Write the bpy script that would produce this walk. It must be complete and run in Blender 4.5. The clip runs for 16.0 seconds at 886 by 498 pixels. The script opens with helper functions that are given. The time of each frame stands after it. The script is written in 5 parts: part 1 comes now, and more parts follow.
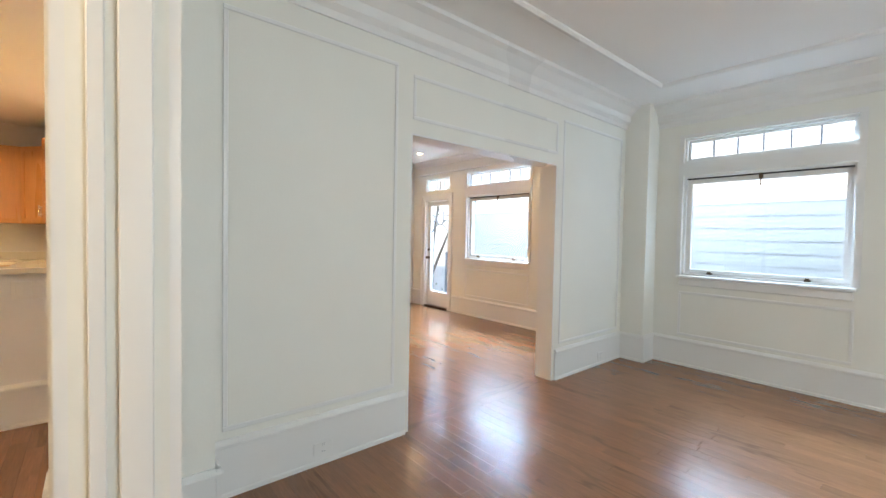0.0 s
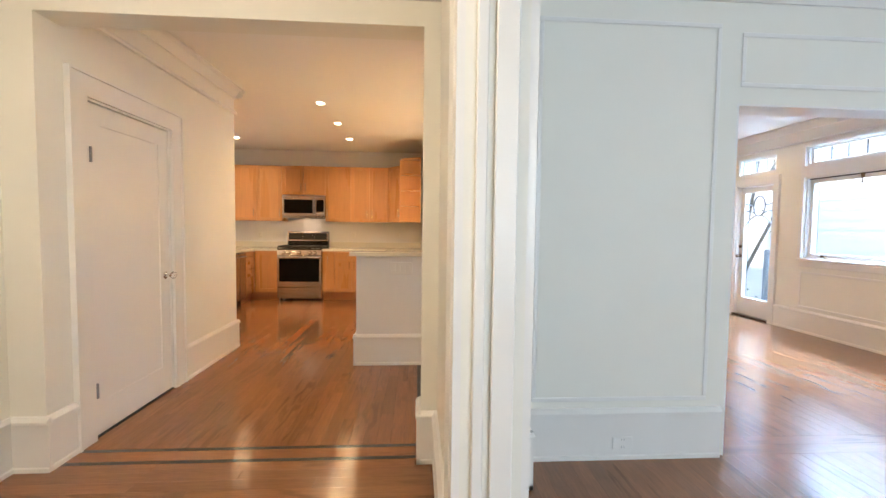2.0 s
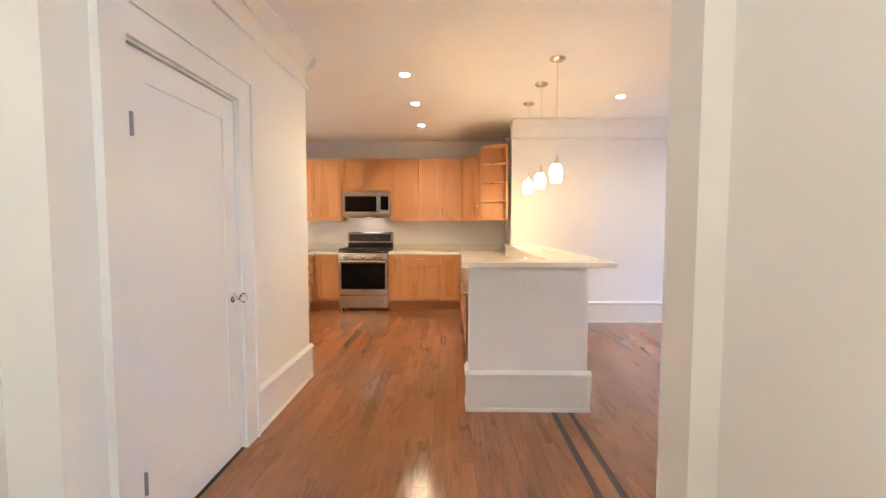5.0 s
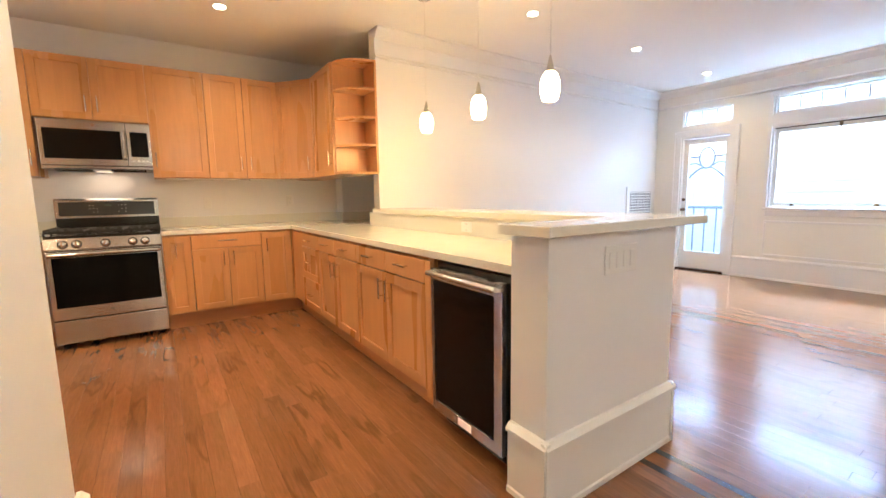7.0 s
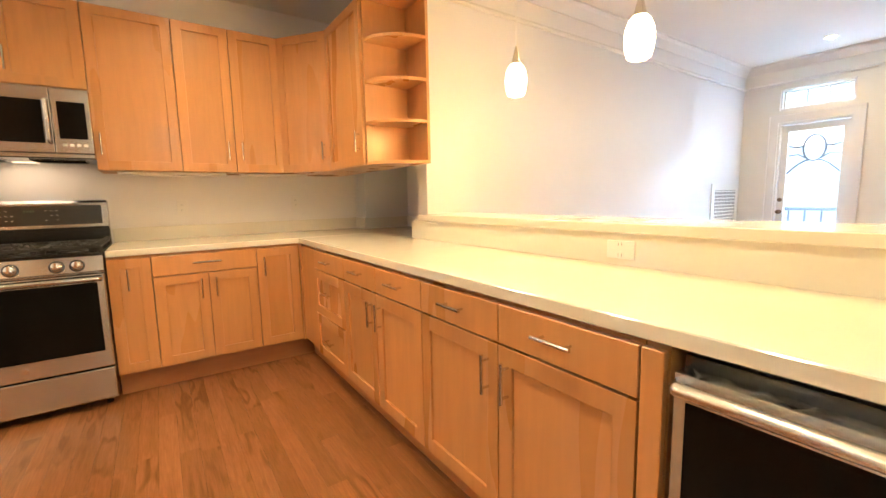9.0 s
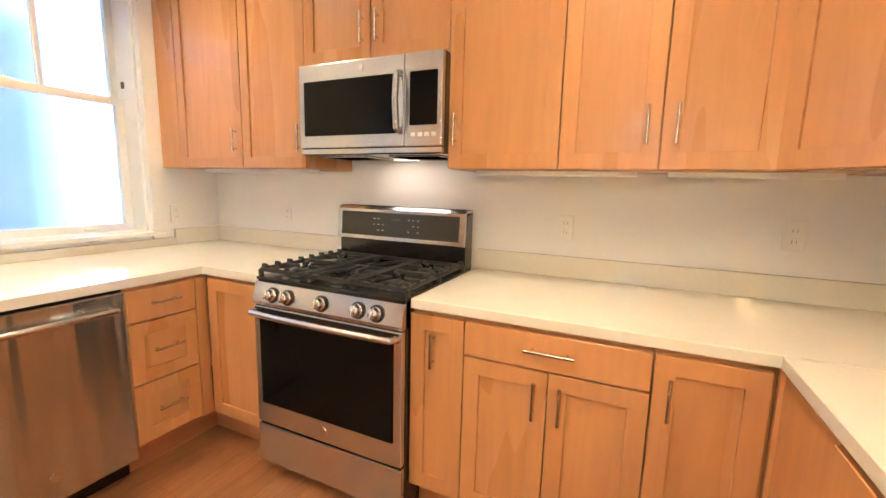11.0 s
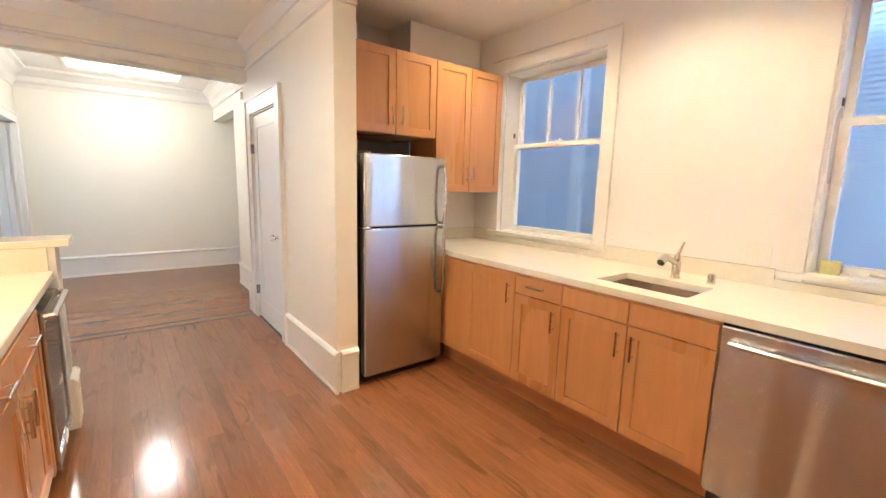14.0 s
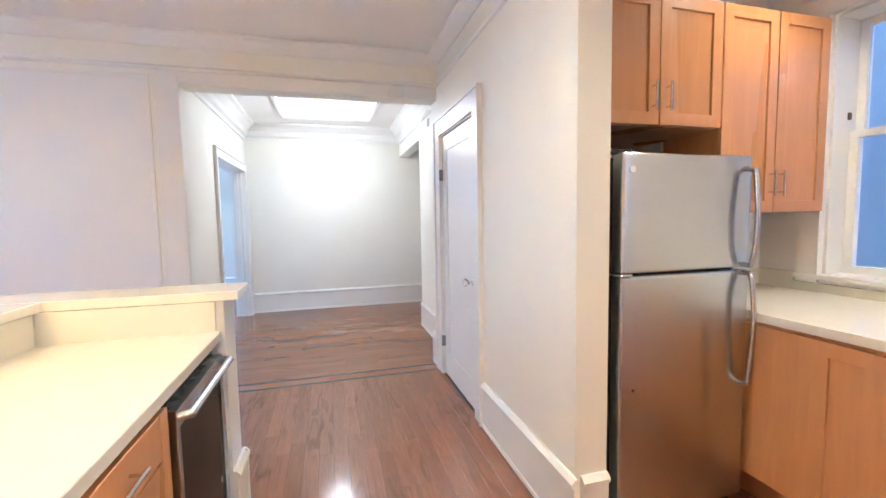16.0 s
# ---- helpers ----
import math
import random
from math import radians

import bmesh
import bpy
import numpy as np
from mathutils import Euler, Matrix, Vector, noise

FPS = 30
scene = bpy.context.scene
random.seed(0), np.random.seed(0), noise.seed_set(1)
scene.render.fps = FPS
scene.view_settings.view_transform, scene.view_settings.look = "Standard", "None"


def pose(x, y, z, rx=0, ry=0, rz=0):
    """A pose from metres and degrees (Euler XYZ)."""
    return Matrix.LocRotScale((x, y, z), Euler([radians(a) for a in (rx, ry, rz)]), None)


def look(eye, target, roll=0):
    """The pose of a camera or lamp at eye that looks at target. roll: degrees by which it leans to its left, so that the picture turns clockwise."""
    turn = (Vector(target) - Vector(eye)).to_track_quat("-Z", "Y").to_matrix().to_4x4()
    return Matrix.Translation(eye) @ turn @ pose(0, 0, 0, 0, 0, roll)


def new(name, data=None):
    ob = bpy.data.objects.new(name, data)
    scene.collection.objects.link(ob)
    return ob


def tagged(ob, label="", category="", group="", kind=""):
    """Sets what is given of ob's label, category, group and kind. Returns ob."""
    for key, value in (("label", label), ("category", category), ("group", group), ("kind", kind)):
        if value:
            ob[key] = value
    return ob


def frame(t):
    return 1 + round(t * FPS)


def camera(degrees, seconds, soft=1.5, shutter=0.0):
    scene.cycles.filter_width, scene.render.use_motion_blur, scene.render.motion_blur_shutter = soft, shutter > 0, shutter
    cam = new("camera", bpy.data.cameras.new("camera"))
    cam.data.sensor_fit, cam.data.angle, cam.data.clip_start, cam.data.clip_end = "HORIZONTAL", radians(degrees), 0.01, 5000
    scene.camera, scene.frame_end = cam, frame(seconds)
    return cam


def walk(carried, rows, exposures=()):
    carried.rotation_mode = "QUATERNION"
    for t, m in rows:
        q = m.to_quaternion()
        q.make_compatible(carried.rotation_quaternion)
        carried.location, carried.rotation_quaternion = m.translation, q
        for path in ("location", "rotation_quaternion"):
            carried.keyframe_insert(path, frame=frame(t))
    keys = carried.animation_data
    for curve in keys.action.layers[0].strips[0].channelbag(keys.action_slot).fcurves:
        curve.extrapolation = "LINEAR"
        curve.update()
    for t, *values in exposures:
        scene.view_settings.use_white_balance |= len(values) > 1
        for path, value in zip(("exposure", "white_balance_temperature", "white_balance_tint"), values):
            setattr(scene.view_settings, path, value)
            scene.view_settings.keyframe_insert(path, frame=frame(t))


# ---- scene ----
cam = camera(93.9, 16.0)
PATH = [
    (0, (0.599, -0.174, 1.345), (1.892, 1.351, 1.282), 1.1),
    (0.5, (0.571, -0.153, 1.339), (1.555, 1.586, 1.257), 1.0),
    (1, (0.518, -0.153, 1.32), (1.183, 1.731, 1.223), 1.0),
    (1.5, (0.481, -0.148, 1.314), (0.855, 1.814, 1.211), 0.9),
    (2, (0.442, -0.158, 1.311), (0.566, 1.835, 1.21), 0.7),
    (2.5, (0.402, -0.175, 1.32), (0.336, 1.821, 1.217), 0.3),
    (3, (0.374, -0.196, 1.314), (0.16, 1.79, 1.22), -0.1),
    (5.5, (-0.576, 1.386, 1.339), (-0.441, 3.378, 1.21), 0.3),
    (6, (-0.913, 1.984, 1.273), (-0.402, 3.91, 1.102), -0.1),
    (6.5, (-1.14, 2.486, 1.226), (-0.249, 4.265, 1.024), -0.2),
    (7, (-1.214, 2.813, 1.179), (-0.101, 4.456, 0.93), -0.9),
    (7.5, (-1.251, 3.14, 1.142), (0.021, 4.653, 0.844), -1.5),
    (8, (-1.183, 3.43, 1.146), (0.101, 4.934, 0.85), -2.2),
    (10.5, (-0.582, 5.456, 1.292), (-0.66, 7.446, 1.107), 1.7),
    (11, (-0.495, 5.917, 1.327), (-1.325, 7.711, 1.03), 1.4),
    (11.5, (-0.471, 6.392, 1.336), (-2.014, 7.587, 0.9), 1.7),
    (12, (-0.546, 6.787, 1.365), (-2.431, 7.357, 1.018), 2.1),
    (12.5, (-0.49, 6.941, 1.39), (-2.44, 6.688, 1.025), 1.3),
    (13, (-0.473, 6.955, 1.379), (-2.276, 6.15, 1.056), 1.4),
    (13.5, (-0.462, 6.938, 1.378), (-2.025, 5.729, 1.071), 1.4),
    (14, (-0.428, 6.904, 1.414), (-1.641, 5.344, 1.11), 1.5),
    (14.5, (-0.42, 6.899, 1.376), (-1.229, 5.087, 1.131), 0.7),
    (15, (-0.431, 6.76, 1.357), (-0.942, 4.836, 1.169), -0.4),
    (15.5, (-0.447, 6.415, 1.378), (-0.943, 4.484, 1.22), -0.8),
    (16, (-0.563, 5.827, 1.367), (-1.091, 3.904, 1.214), -1.0),
]
walk(cam, [(t, look(eye, target, roll)) for t, eye, target, roll in PATH],
     [(0, 0.56, 7200, 12), (0.5, 0.6, 7100, 12), (1.5, 0.72, 6700, 12), (2.5, 0.85, 6500, 11), (3.0, 0.88, 6450, 11), (5.5, 1.04, 5400, 11), (6.0, 1.02, 5550, 10), (6.5, 1.04, 5700, 9), (7.0, 1.06, 5900, 9),
      (8.2, 1.06, 6800, 7), (10.5, 1.38, 5450, 9), (11.0, 1.32, 5450, 8), (11.5, 1.15, 6200, 10), (12.0, 1.12, 5900, 10), (12.5, 1.22, 6100, 10), (13.5, 1.1, 5800, 9),
      (14.5, 1.05, 5200, 10), (15.5, 1.1, 4750, 10), (16.0, 1.12, 4700, 10)])


# ---------------------------------------------------------------- world and exposure
world = bpy.data.worlds.new("sky_world")
scene.world = world
world.use_nodes = True
wn = world.node_tree.nodes
sky = wn.new("ShaderNodeTexSky")
sky.sky_type = "NISHITA"
sky.sun_disc = False
sky.sun_elevation, sky.sun_rotation = radians(46.3), radians(258.7)
wn["Background"].inputs["Strength"].default_value = 0.15
world.node_tree.links.new(sky.outputs["Color"], wn["Background"].inputs["Color"])

sun = new("sun", bpy.data.lights.new("sun", "SUN"))
sun.data.energy, sun.data.angle, sun.data.color = 5.0, radians(0.5), (1.0, 0.95, 0.88)
sun.matrix_world = look((0, 0, 20), (7.5, 1.5, 12.0))


def area_lamp(name, eye, target, sx, sy, watts, colour):
    lamp = bpy.data.lights.new(name, "AREA")
    lamp.shape, lamp.size, lamp.size_y = "RECTANGLE", sx, sy
    lamp.energy, lamp.color = watts, colour
    ob = new(name, lamp)
    ob.matrix_world = look(eye, target)
    return ob


def spot_lamp(name, x, y, z, watts, colour, degrees=130, radius=0.05):
    lamp = bpy.data.lights.new(name, "SPOT")
    lamp.energy, lamp.color, lamp.spot_size, lamp.spot_blend = watts, colour, radians(degrees), 0.75
    lamp.shadow_soft_size = radius
    ob = new(name, lamp)
    ob.matrix_world = look((x, y, z), (x, y + 0.0001, 0))
    return ob


DAY = (0.42, 0.66, 1.0)
WARM = (1.0, 0.72, 0.38)
# added lamps in place of sky: over roofs, between the houses, at front window
area_lamp("sky_fill_over_roofs", (9.4, 7.2, 5.05), (0, 4.2, 1.2), 10.0, 2.9, 12000, DAY)
area_lamp("sky_fill_over_east_gap", (6.95, 3.0, 4.3), (6.95, 3.001, 0), 2.2, 9.0, 310, (0.50, 0.72, 1.0))
area_lamp("sky_fill_over_light_well", (-4.20, 5.6, 7.0), (-4.20, 5.601, 0), 1.4, 6.5, 105, (0.86, 0.94, 1.0))
area_lamp("sky_fill_over_own_roof", (-1.0, 5.6, 13.0), (-4.9, 5.6, 2.0), 4.0, 4.0, 15, (0.72, 0.85, 1.0)).data.spread = radians(50)
area_lamp("daylight_fill_front", (2.40, -2.72, 1.65), (2.40, 2, 0.9), 1.9, 1.4, 50, (0.66, 0.84, 1.0))

# ---------------------------------------------------------------- materials
MATS = {}


def material(name, colour, rough=0.5, metal=0.0, vary=0.08, scale=6.0, bump=0.0, bump_scale=40.0, coat=0.0, stretch=(1, 1, 1),
             emit=None, power=0.0, rings=0.0, brushed=0.0, island=0.0, obj_random=0.0, grain=None, spec=0.5, dent=0.0):
    m = bpy.data.materials.new(name)
    m.use_nodes = True
    nt = m.node_tree
    n, l = nt.nodes, nt.links
    b = n["Principled BSDF"]
    b.inputs["Roughness"].default_value = rough
    b.inputs["Metallic"].default_value = metal
    b.inputs["Coat Weight"].default_value = coat
    b.inputs["Coat Roughness"].default_value = 0.12
    b.inputs["Specular IOR Level"].default_value = spec
    if dent:
        wavy = n.new("ShaderNodeTexNoise")
        wavy.inputs["Scale"].default_value, wavy.inputs["Detail"].default_value = 1.0, 1
        across = n.new("ShaderNodeMapping")
        across.inputs["Scale"].default_value = (8.0, 8.0, 0.5)
        where_at = n.new("ShaderNodeTexCoord")
        l.new(where_at.outputs["Object"], across.inputs["Vector"])
        l.new(across.outputs[0], wavy.inputs["Vector"])
        sheet = n.new("ShaderNodeBump")
        sheet.inputs["Strength"].default_value, sheet.inputs["Distance"].default_value = 1.0, dent
        l.new(wavy.outputs["Fac"], sheet.inputs["Height"])
        l.new(sheet.outputs["Normal"], b.inputs["Normal"])
    if brushed:
        b.inputs["Anisotropic"].default_value = brushed
        tangent = n.new("ShaderNodeCombineXYZ")
        tangent.inputs[2].default_value = 1.0
        l.new(tangent.outputs[0], b.inputs["Tangent"])
    tc = n.new("ShaderNodeTexCoord")
    mp = n.new("ShaderNodeMapping")
    mp.inputs["Scale"].default_value = stretch
    vec = tc.outputs["Object"]
    if obj_random or island:
        info = n.new("ShaderNodeObjectInfo") if obj_random else n.new("ShaderNodeNewGeometry")
        rnd = info.outputs["Random"] if obj_random else info.outputs["Random Per Island"]
        add = n.new("ShaderNodeVectorMath")
        add.operation = "MULTIPLY_ADD"
        l.new(rnd, add.inputs[0])
        add.inputs[1].default_value = (17.3, 9.1, 5.7)
        l.new(vec, add.inputs[2])
        vec = add.outputs[0]
    l.new(vec, mp.inputs["Vector"])
    fine = n.new("ShaderNodeTexNoise")
    fine.inputs["Scale"].default_value, fine.inputs["Detail"].default_value = scale, 6
    l.new(mp.outputs[0], fine.inputs["Vector"])
    coarse = n.new("ShaderNodeTexNoise")
    coarse.inputs["Scale"].default_value, coarse.inputs["Detail"].default_value = scale * 0.13, 3
    l.new(mp.outputs[0], coarse.inputs["Vector"])
    mix = n.new("ShaderNodeMath")
    mix.operation = "ADD"
    l.new(fine.outputs["Fac"], mix.inputs[0])
    l.new(coarse.outputs["Fac"], mix.inputs[1])
    ramp = n.new("ShaderNodeMapRange")
    ramp.inputs["From Min"].default_value, ramp.inputs["From Max"].default_value = 0.6, 1.4
    ramp.inputs["To Min"].default_value, ramp.inputs["To Max"].default_value = 1 - vary, 1 + vary
    l.new(mix.outputs[0], ramp.inputs["Value"])
    value = ramp.outputs["Result"]
    amount = obj_random or island
    if amount:
        spread = n.new("ShaderNodeMapRange")
        spread.inputs["To Min"].default_value, spread.inputs["To Max"].default_value = 1 - amount, 1 + amount
        l.new(rnd, spread.inputs["Value"])
        mul = n.new("ShaderNodeMath")
        mul.operation = "MULTIPLY"
        l.new(value, mul.inputs[0])
        l.new(spread.outputs["Result"], mul.inputs[1])
        value = mul.outputs[0]
    if grain:
        wave = n.new("ShaderNodeTexNoise")
        wave.inputs["Scale"].default_value, wave.inputs["Detail"].default_value = grain[0], 8
        wave.inputs["Distortion"].default_value = 1.4
        gm = n.new("ShaderNodeMapping")
        gm.inputs["Scale"].default_value = grain[1]
        l.new(vec, gm.inputs["Vector"])
        l.new(gm.outputs[0], wave.inputs["Vector"])
        gr = n.new("ShaderNodeMapRange")
        gr.inputs["From Min"].default_value, gr.inputs["From Max"].default_value = 0.35, 0.68
        gr.inputs["To Min"].default_value, gr.inputs["To Max"].default_value = 1 - grain[2], 1 + grain[2] * 0.6
        l.new(wave.outputs["Fac"], gr.inputs["Value"])
        mul = n.new("ShaderNodeMath")
        mul.operation = "MULTIPLY"
        l.new(value, mul.inputs[0])
        l.new(gr.outputs["Result"], mul.inputs[1])
        value = mul.outputs[0]
    if rings:
        field = n.new("ShaderNodeTexNoise")
        field.inputs["Scale"].default_value, field.inputs["Detail"].default_value = 1.6, 2
        rm = n.new("ShaderNodeMapping")
        rm.inputs["Scale"].default_value = grain[3]
        l.new(vec, rm.inputs["Vector"])
        l.new(rm.outputs[0], field.inputs["Vector"])
        many = n.new("ShaderNodeMath")
        many.operation = "MULTIPLY"
        many.inputs[1].default_value = 34
        l.new(field.outputs["Fac"], many.inputs[0])
        sine = n.new("ShaderNodeMath")
        sine.operation = "SINE"
        l.new(many.outputs[0], sine.inputs[0])
        rr = n.new("ShaderNodeMapRange")
        rr.inputs["From Min"].default_value, rr.inputs["From Max"].default_value = 0.0, 1.0
        l.new(sine.outputs[0], rr.inputs["Value"])
        patch = n.new("ShaderNodeTexNoise")
        patch.inputs["Scale"].default_value, patch.inputs["Detail"].default_value = 1.3, 1
        l.new(vec, patch.inputs["Vector"])
        where = n.new("ShaderNodeMapRange")
        where.inputs["From Min"].default_value, where.inputs["From Max"].default_value = 0.48, 0.64
        l.new(patch.outputs["Fac"], where.inputs["Value"])
        both = n.new("ShaderNodeMath")
        both.operation = "MULTIPLY"
        l.new(rr.outputs["Result"], both.inputs[0])
        l.new(where.outputs["Result"], both.inputs[1])
        dark = n.new("ShaderNodeMath")
        dark.operation = "MULTIPLY_ADD"
        dark.inputs[1].default_value, dark.inputs[2].default_value = -rings, 1.0
        l.new(both.outputs[0], dark.inputs[0])
        mul = n.new("ShaderNodeMath")
        mul.operation = "MULTIPLY"
        l.new(value, mul.inputs[0])
        l.new(dark.outputs[0], mul.inputs[1])
        value = mul.outputs[0]
    scl = n.new("ShaderNodeVectorMath")
    scl.operation = "SCALE"
    scl.inputs[0].default_value = colour[:3]
    l.new(value, scl.inputs["Scale"])
    l.new(scl.outputs[0], b.inputs["Base Color"])
    rv = n.new("ShaderNodeMapRange")
    rv.inputs["From Min"].default_value, rv.inputs["From Max"].default_value = 0.3, 0.7
    rv.inputs["To Min"].default_value, rv.inputs["To Max"].default_value = rough * 0.82, min(1, rough * 1.18)
    l.new(coarse.outputs["Fac"], rv.inputs["Value"])
    if not brushed:
        l.new(rv.outputs["Result"], b.inputs["Roughness"])
    if bump:
        bt = n.new("ShaderNodeTexNoise")
        bt.inputs["Scale"].default_value, bt.inputs["Detail"].default_value = bump_scale, 4
        l.new(mp.outputs[0], bt.inputs["Vector"])
        bp = n.new("ShaderNodeBump")
        bp.inputs["Strength"].default_value, bp.inputs["Distance"].default_value = bump, 0.004
        l.new(bt.outputs["Fac"], bp.inputs["Height"])
        l.new(bp.outputs["Normal"], b.inputs["Normal"])
    if emit:
        b.inputs["Emission Color"].default_value = (*emit, 1)
        b.inputs["Emission Strength"].default_value = power
    MATS[name] = m
    return m


def glass_material(name, rough=0.0, tint=(1, 1, 1)):
    m = bpy.data.materials.new(name)
    m.use_nodes = True
    b = m.node_tree.nodes["Principled BSDF"]
    b.inputs["Base Color"].default_value = (*tint, 1)
    b.inputs["Transmission Weight"].default_value = 1.0
    b.inputs["Roughness"].default_value = rough
    b.inputs["IOR"].default_value = 1.45
    MATS[name] = m
    return m


WHITE = material("white_trim_paint", (0.80, 0.79, 0.76), 0.32, vary=0.02, scale=3, bump=0.04, bump_scale=55)
WALL = material("cream_wall_paint", (0.81, 0.795, 0.725), 0.58, vary=0.025, scale=2.2, bump=0.10, bump_scale=90)
GREY = material("pale_grey_wall_paint", (0.80, 0.795, 0.79), 0.5, vary=0.025, scale=2.2, bump=0.10, bump_scale=90)
CEIL = material("white_ceiling_paint", (0.86, 0.85, 0.82), 0.7, vary=0.02, scale=1.6, bump=0.08, bump_scale=80)
OAK = material("stained_oak_plank", (0.255, 0.108, 0.045), 0.165, vary=0.10, scale=3.0, stretch=(8, 1, 1), obj_random=0.13,
               rings=0.36, grain=(5.0, (26, 1.3, 1), 0.14, (5.5, 0.9, 1)), bump=0.015, bump_scale=30, spec=0.68)
OAK_REST = material("stained_oak_floor", (0.255, 0.108, 0.045), 0.165, vary=0.10, scale=3.0, stretch=(8, 1, 1), island=0.09,
                    rings=0.30, grain=(5.0, (26, 1.3, 1), 0.14, (5.5, 0.9, 1)), bump=0.015, bump_scale=30, spec=0.68)
OAK_CROSS = material("stained_oak_floor_crosswise", (0.255, 0.108, 0.045), 0.165, vary=0.10, scale=3.0, stretch=(1, 8, 1), island=0.09,
                     rings=0.30, grain=(5.0, (1.3, 26, 1), 0.14, (0.9, 5.5, 1)), bump=0.015, bump_scale=30, spec=0.68)
INLAY = material("dark_walnut_inlay", (0.045, 0.02, 0.012), 0.2, vary=0.2, scale=5, coat=0.2)
SUBFLOOR = material("dark_subfloor", (0.03, 0.018, 0.01), 0.8, vary=0.2)
MAPLE = material("honey_maple", (0.56, 0.272, 0.103), 0.30, vary=0.06, scale=3.0, stretch=(7, 7, 1), obj_random=0.06,
                 grain=(2.0, (10, 10, 0.8), 0.055), bump=0.03, coat=0.15)
# same maple, the shade under the cabinets put into a darker colour
MAPLE_SHADED = material("maple_kick_shaded", (0.46, 0.195, 0.08), 0.4, vary=0.12, scale=3.0, stretch=(1, 1, 9))
QUARTZ = material("white_quartz", (0.76, 0.735, 0.65), 0.09, vary=0.02, scale=60)
STEEL = material("brushed_steel", (0.60, 0.61, 0.62), 0.25, metal=1.0, brushed=0.7, vary=0.02, scale=3)
STEEL_V = material("brushed_steel_upright_grain", (0.53, 0.545, 0.565), 0.262, metal=1.0, brushed=1.0, vary=0.015, scale=3, dent=0.004)
STEEL_SHEET = material("wavy_brushed_steel_sheet", (0.56, 0.57, 0.585), 0.22, metal=1.0, brushed=1.0, vary=0.015, scale=3, dent=0.022)
NICKEL = material("satin_nickel", (0.66, 0.62, 0.56), 0.25, metal=1.0, vary=0.03)
CHROME = material("chrome", (0.80, 0.79, 0.77), 0.08, metal=1.0, vary=0.02)
BLACK = material("black_enamel", (0.012, 0.012, 0.012), 0.22, vary=0.15, scale=12, coat=0.3)
IRON = material("cast_iron", (0.018, 0.017, 0.016), 0.55, vary=0.2, scale=30, bump=0.2, bump_scale=120)
DARKGLASS = material("dark_oven_glass", (0.006, 0.006, 0.006), 0.06, vary=0.1, spec=0.12)
PANEL = material("smoky_touch_panel", (0.035, 0.036, 0.037), 0.22, vary=0.05, spec=0.68)
# near-black that paints the shade of gaps and hollows onto solid strips
GAP_SHADE = material("painted_gap_shade", (0.01, 0.009, 0.008), 0.8, vary=0.1)
PLASTIC = material("white_plastic", (0.80, 0.79, 0.76), 0.35, vary=0.01)
BRASS = material("aged_dark_brass", (0.16, 0.11, 0.07), 0.4, metal=0.9, vary=0.15, scale=20)
SIDING = material("white_painted_siding", (0.80, 0.81, 0.80), 0.6, vary=0.04, scale=3, stretch=(1, 1, 1), bump=0.1)
BLUE_WALL = material("pale_blue_stucco", (0.66, 0.72, 0.78), 0.7, vary=0.05, scale=2)
GROUND = material("grey_paving", (0.22, 0.21, 0.20), 0.85, vary=0.15, scale=4, bump=0.3)
BARK = material("grey_bark", (0.17, 0.14, 0.11), 0.85, vary=0.25, scale=12, bump=0.5)
LEAF = material("green_leaves", (0.06, 0.10, 0.035), 0.55, vary=0.3, scale=5, island=0.3)
# grey metal; on glazing bars the grey paints in their backlit shade
GREY_METAL_BACKLIT = material("grey_metal_and_backlit_bars", (0.24, 0.25, 0.27), 0.5, metal=0.6, vary=0.1, scale=20)
RAILING = material("grey_painted_rail", (0.24, 0.27, 0.30), 0.5, vary=0.1)
CARVED = material("mantel_paint", (0.78, 0.77, 0.75), 0.4, vary=0.03, scale=4)
SOOT = material("dark_firebox", (0.02, 0.02, 0.022), 0.8, vary=0.3, scale=9)
LAMP_GLASS = material("glowing_opal_glass", (0.9, 0.87, 0.8), 0.3, vary=0.0, emit=(1.0, 0.79, 0.44), power=7.0)
CAN_GLOW = material("glowing_downlight", (0.9, 0.88, 0.8), 0.4, vary=0.0, emit=(1.0, 0.83, 0.58), power=14.0)
DOME_GLOW = material("glowing_dome_glass", (0.9, 0.9, 0.9), 0.3, vary=0.0, emit=(1.0, 0.92, 0.78), power=6.0)
HOOD_GLOW = material("glowing_hood_lens", (0.9, 0.85, 0.75), 0.4, vary=0.0, emit=(1.0, 0.75, 0.5), power=0.9)
DISPLAY = material("green_clock_digits", (0.02, 0.03, 0.02), 0.3, vary=0.0, emit=(0.25, 0.8, 0.4), power=0.03)
LABEL_GREY = material("pale_print", (0.55, 0.55, 0.55), 0.5, vary=0.02)
LABEL_WHITE = material("white_sticker", (0.8, 0.8, 0.8), 0.5, vary=0.02)
# dark skin of unseen added pieces that absorb or block light
UNSEEN_DARK = material("unseen_dark_skin", (0.05, 0.042, 0.035), 0.85, vary=0.25, scale=8, bump=0.5)
SPONGE = material("yellow_sponge", (0.62, 0.58, 0.28), 0.9, vary=0.15, scale=40, bump=0.4, bump_scale=120)
GLASS = glass_material("window_glass")
CRYSTAL = glass_material("cut_glass", 0.02)
REEDED = glass_material("obscured_window_glass", 0.08)

# ---------------------------------------------------------------- mesh helpers


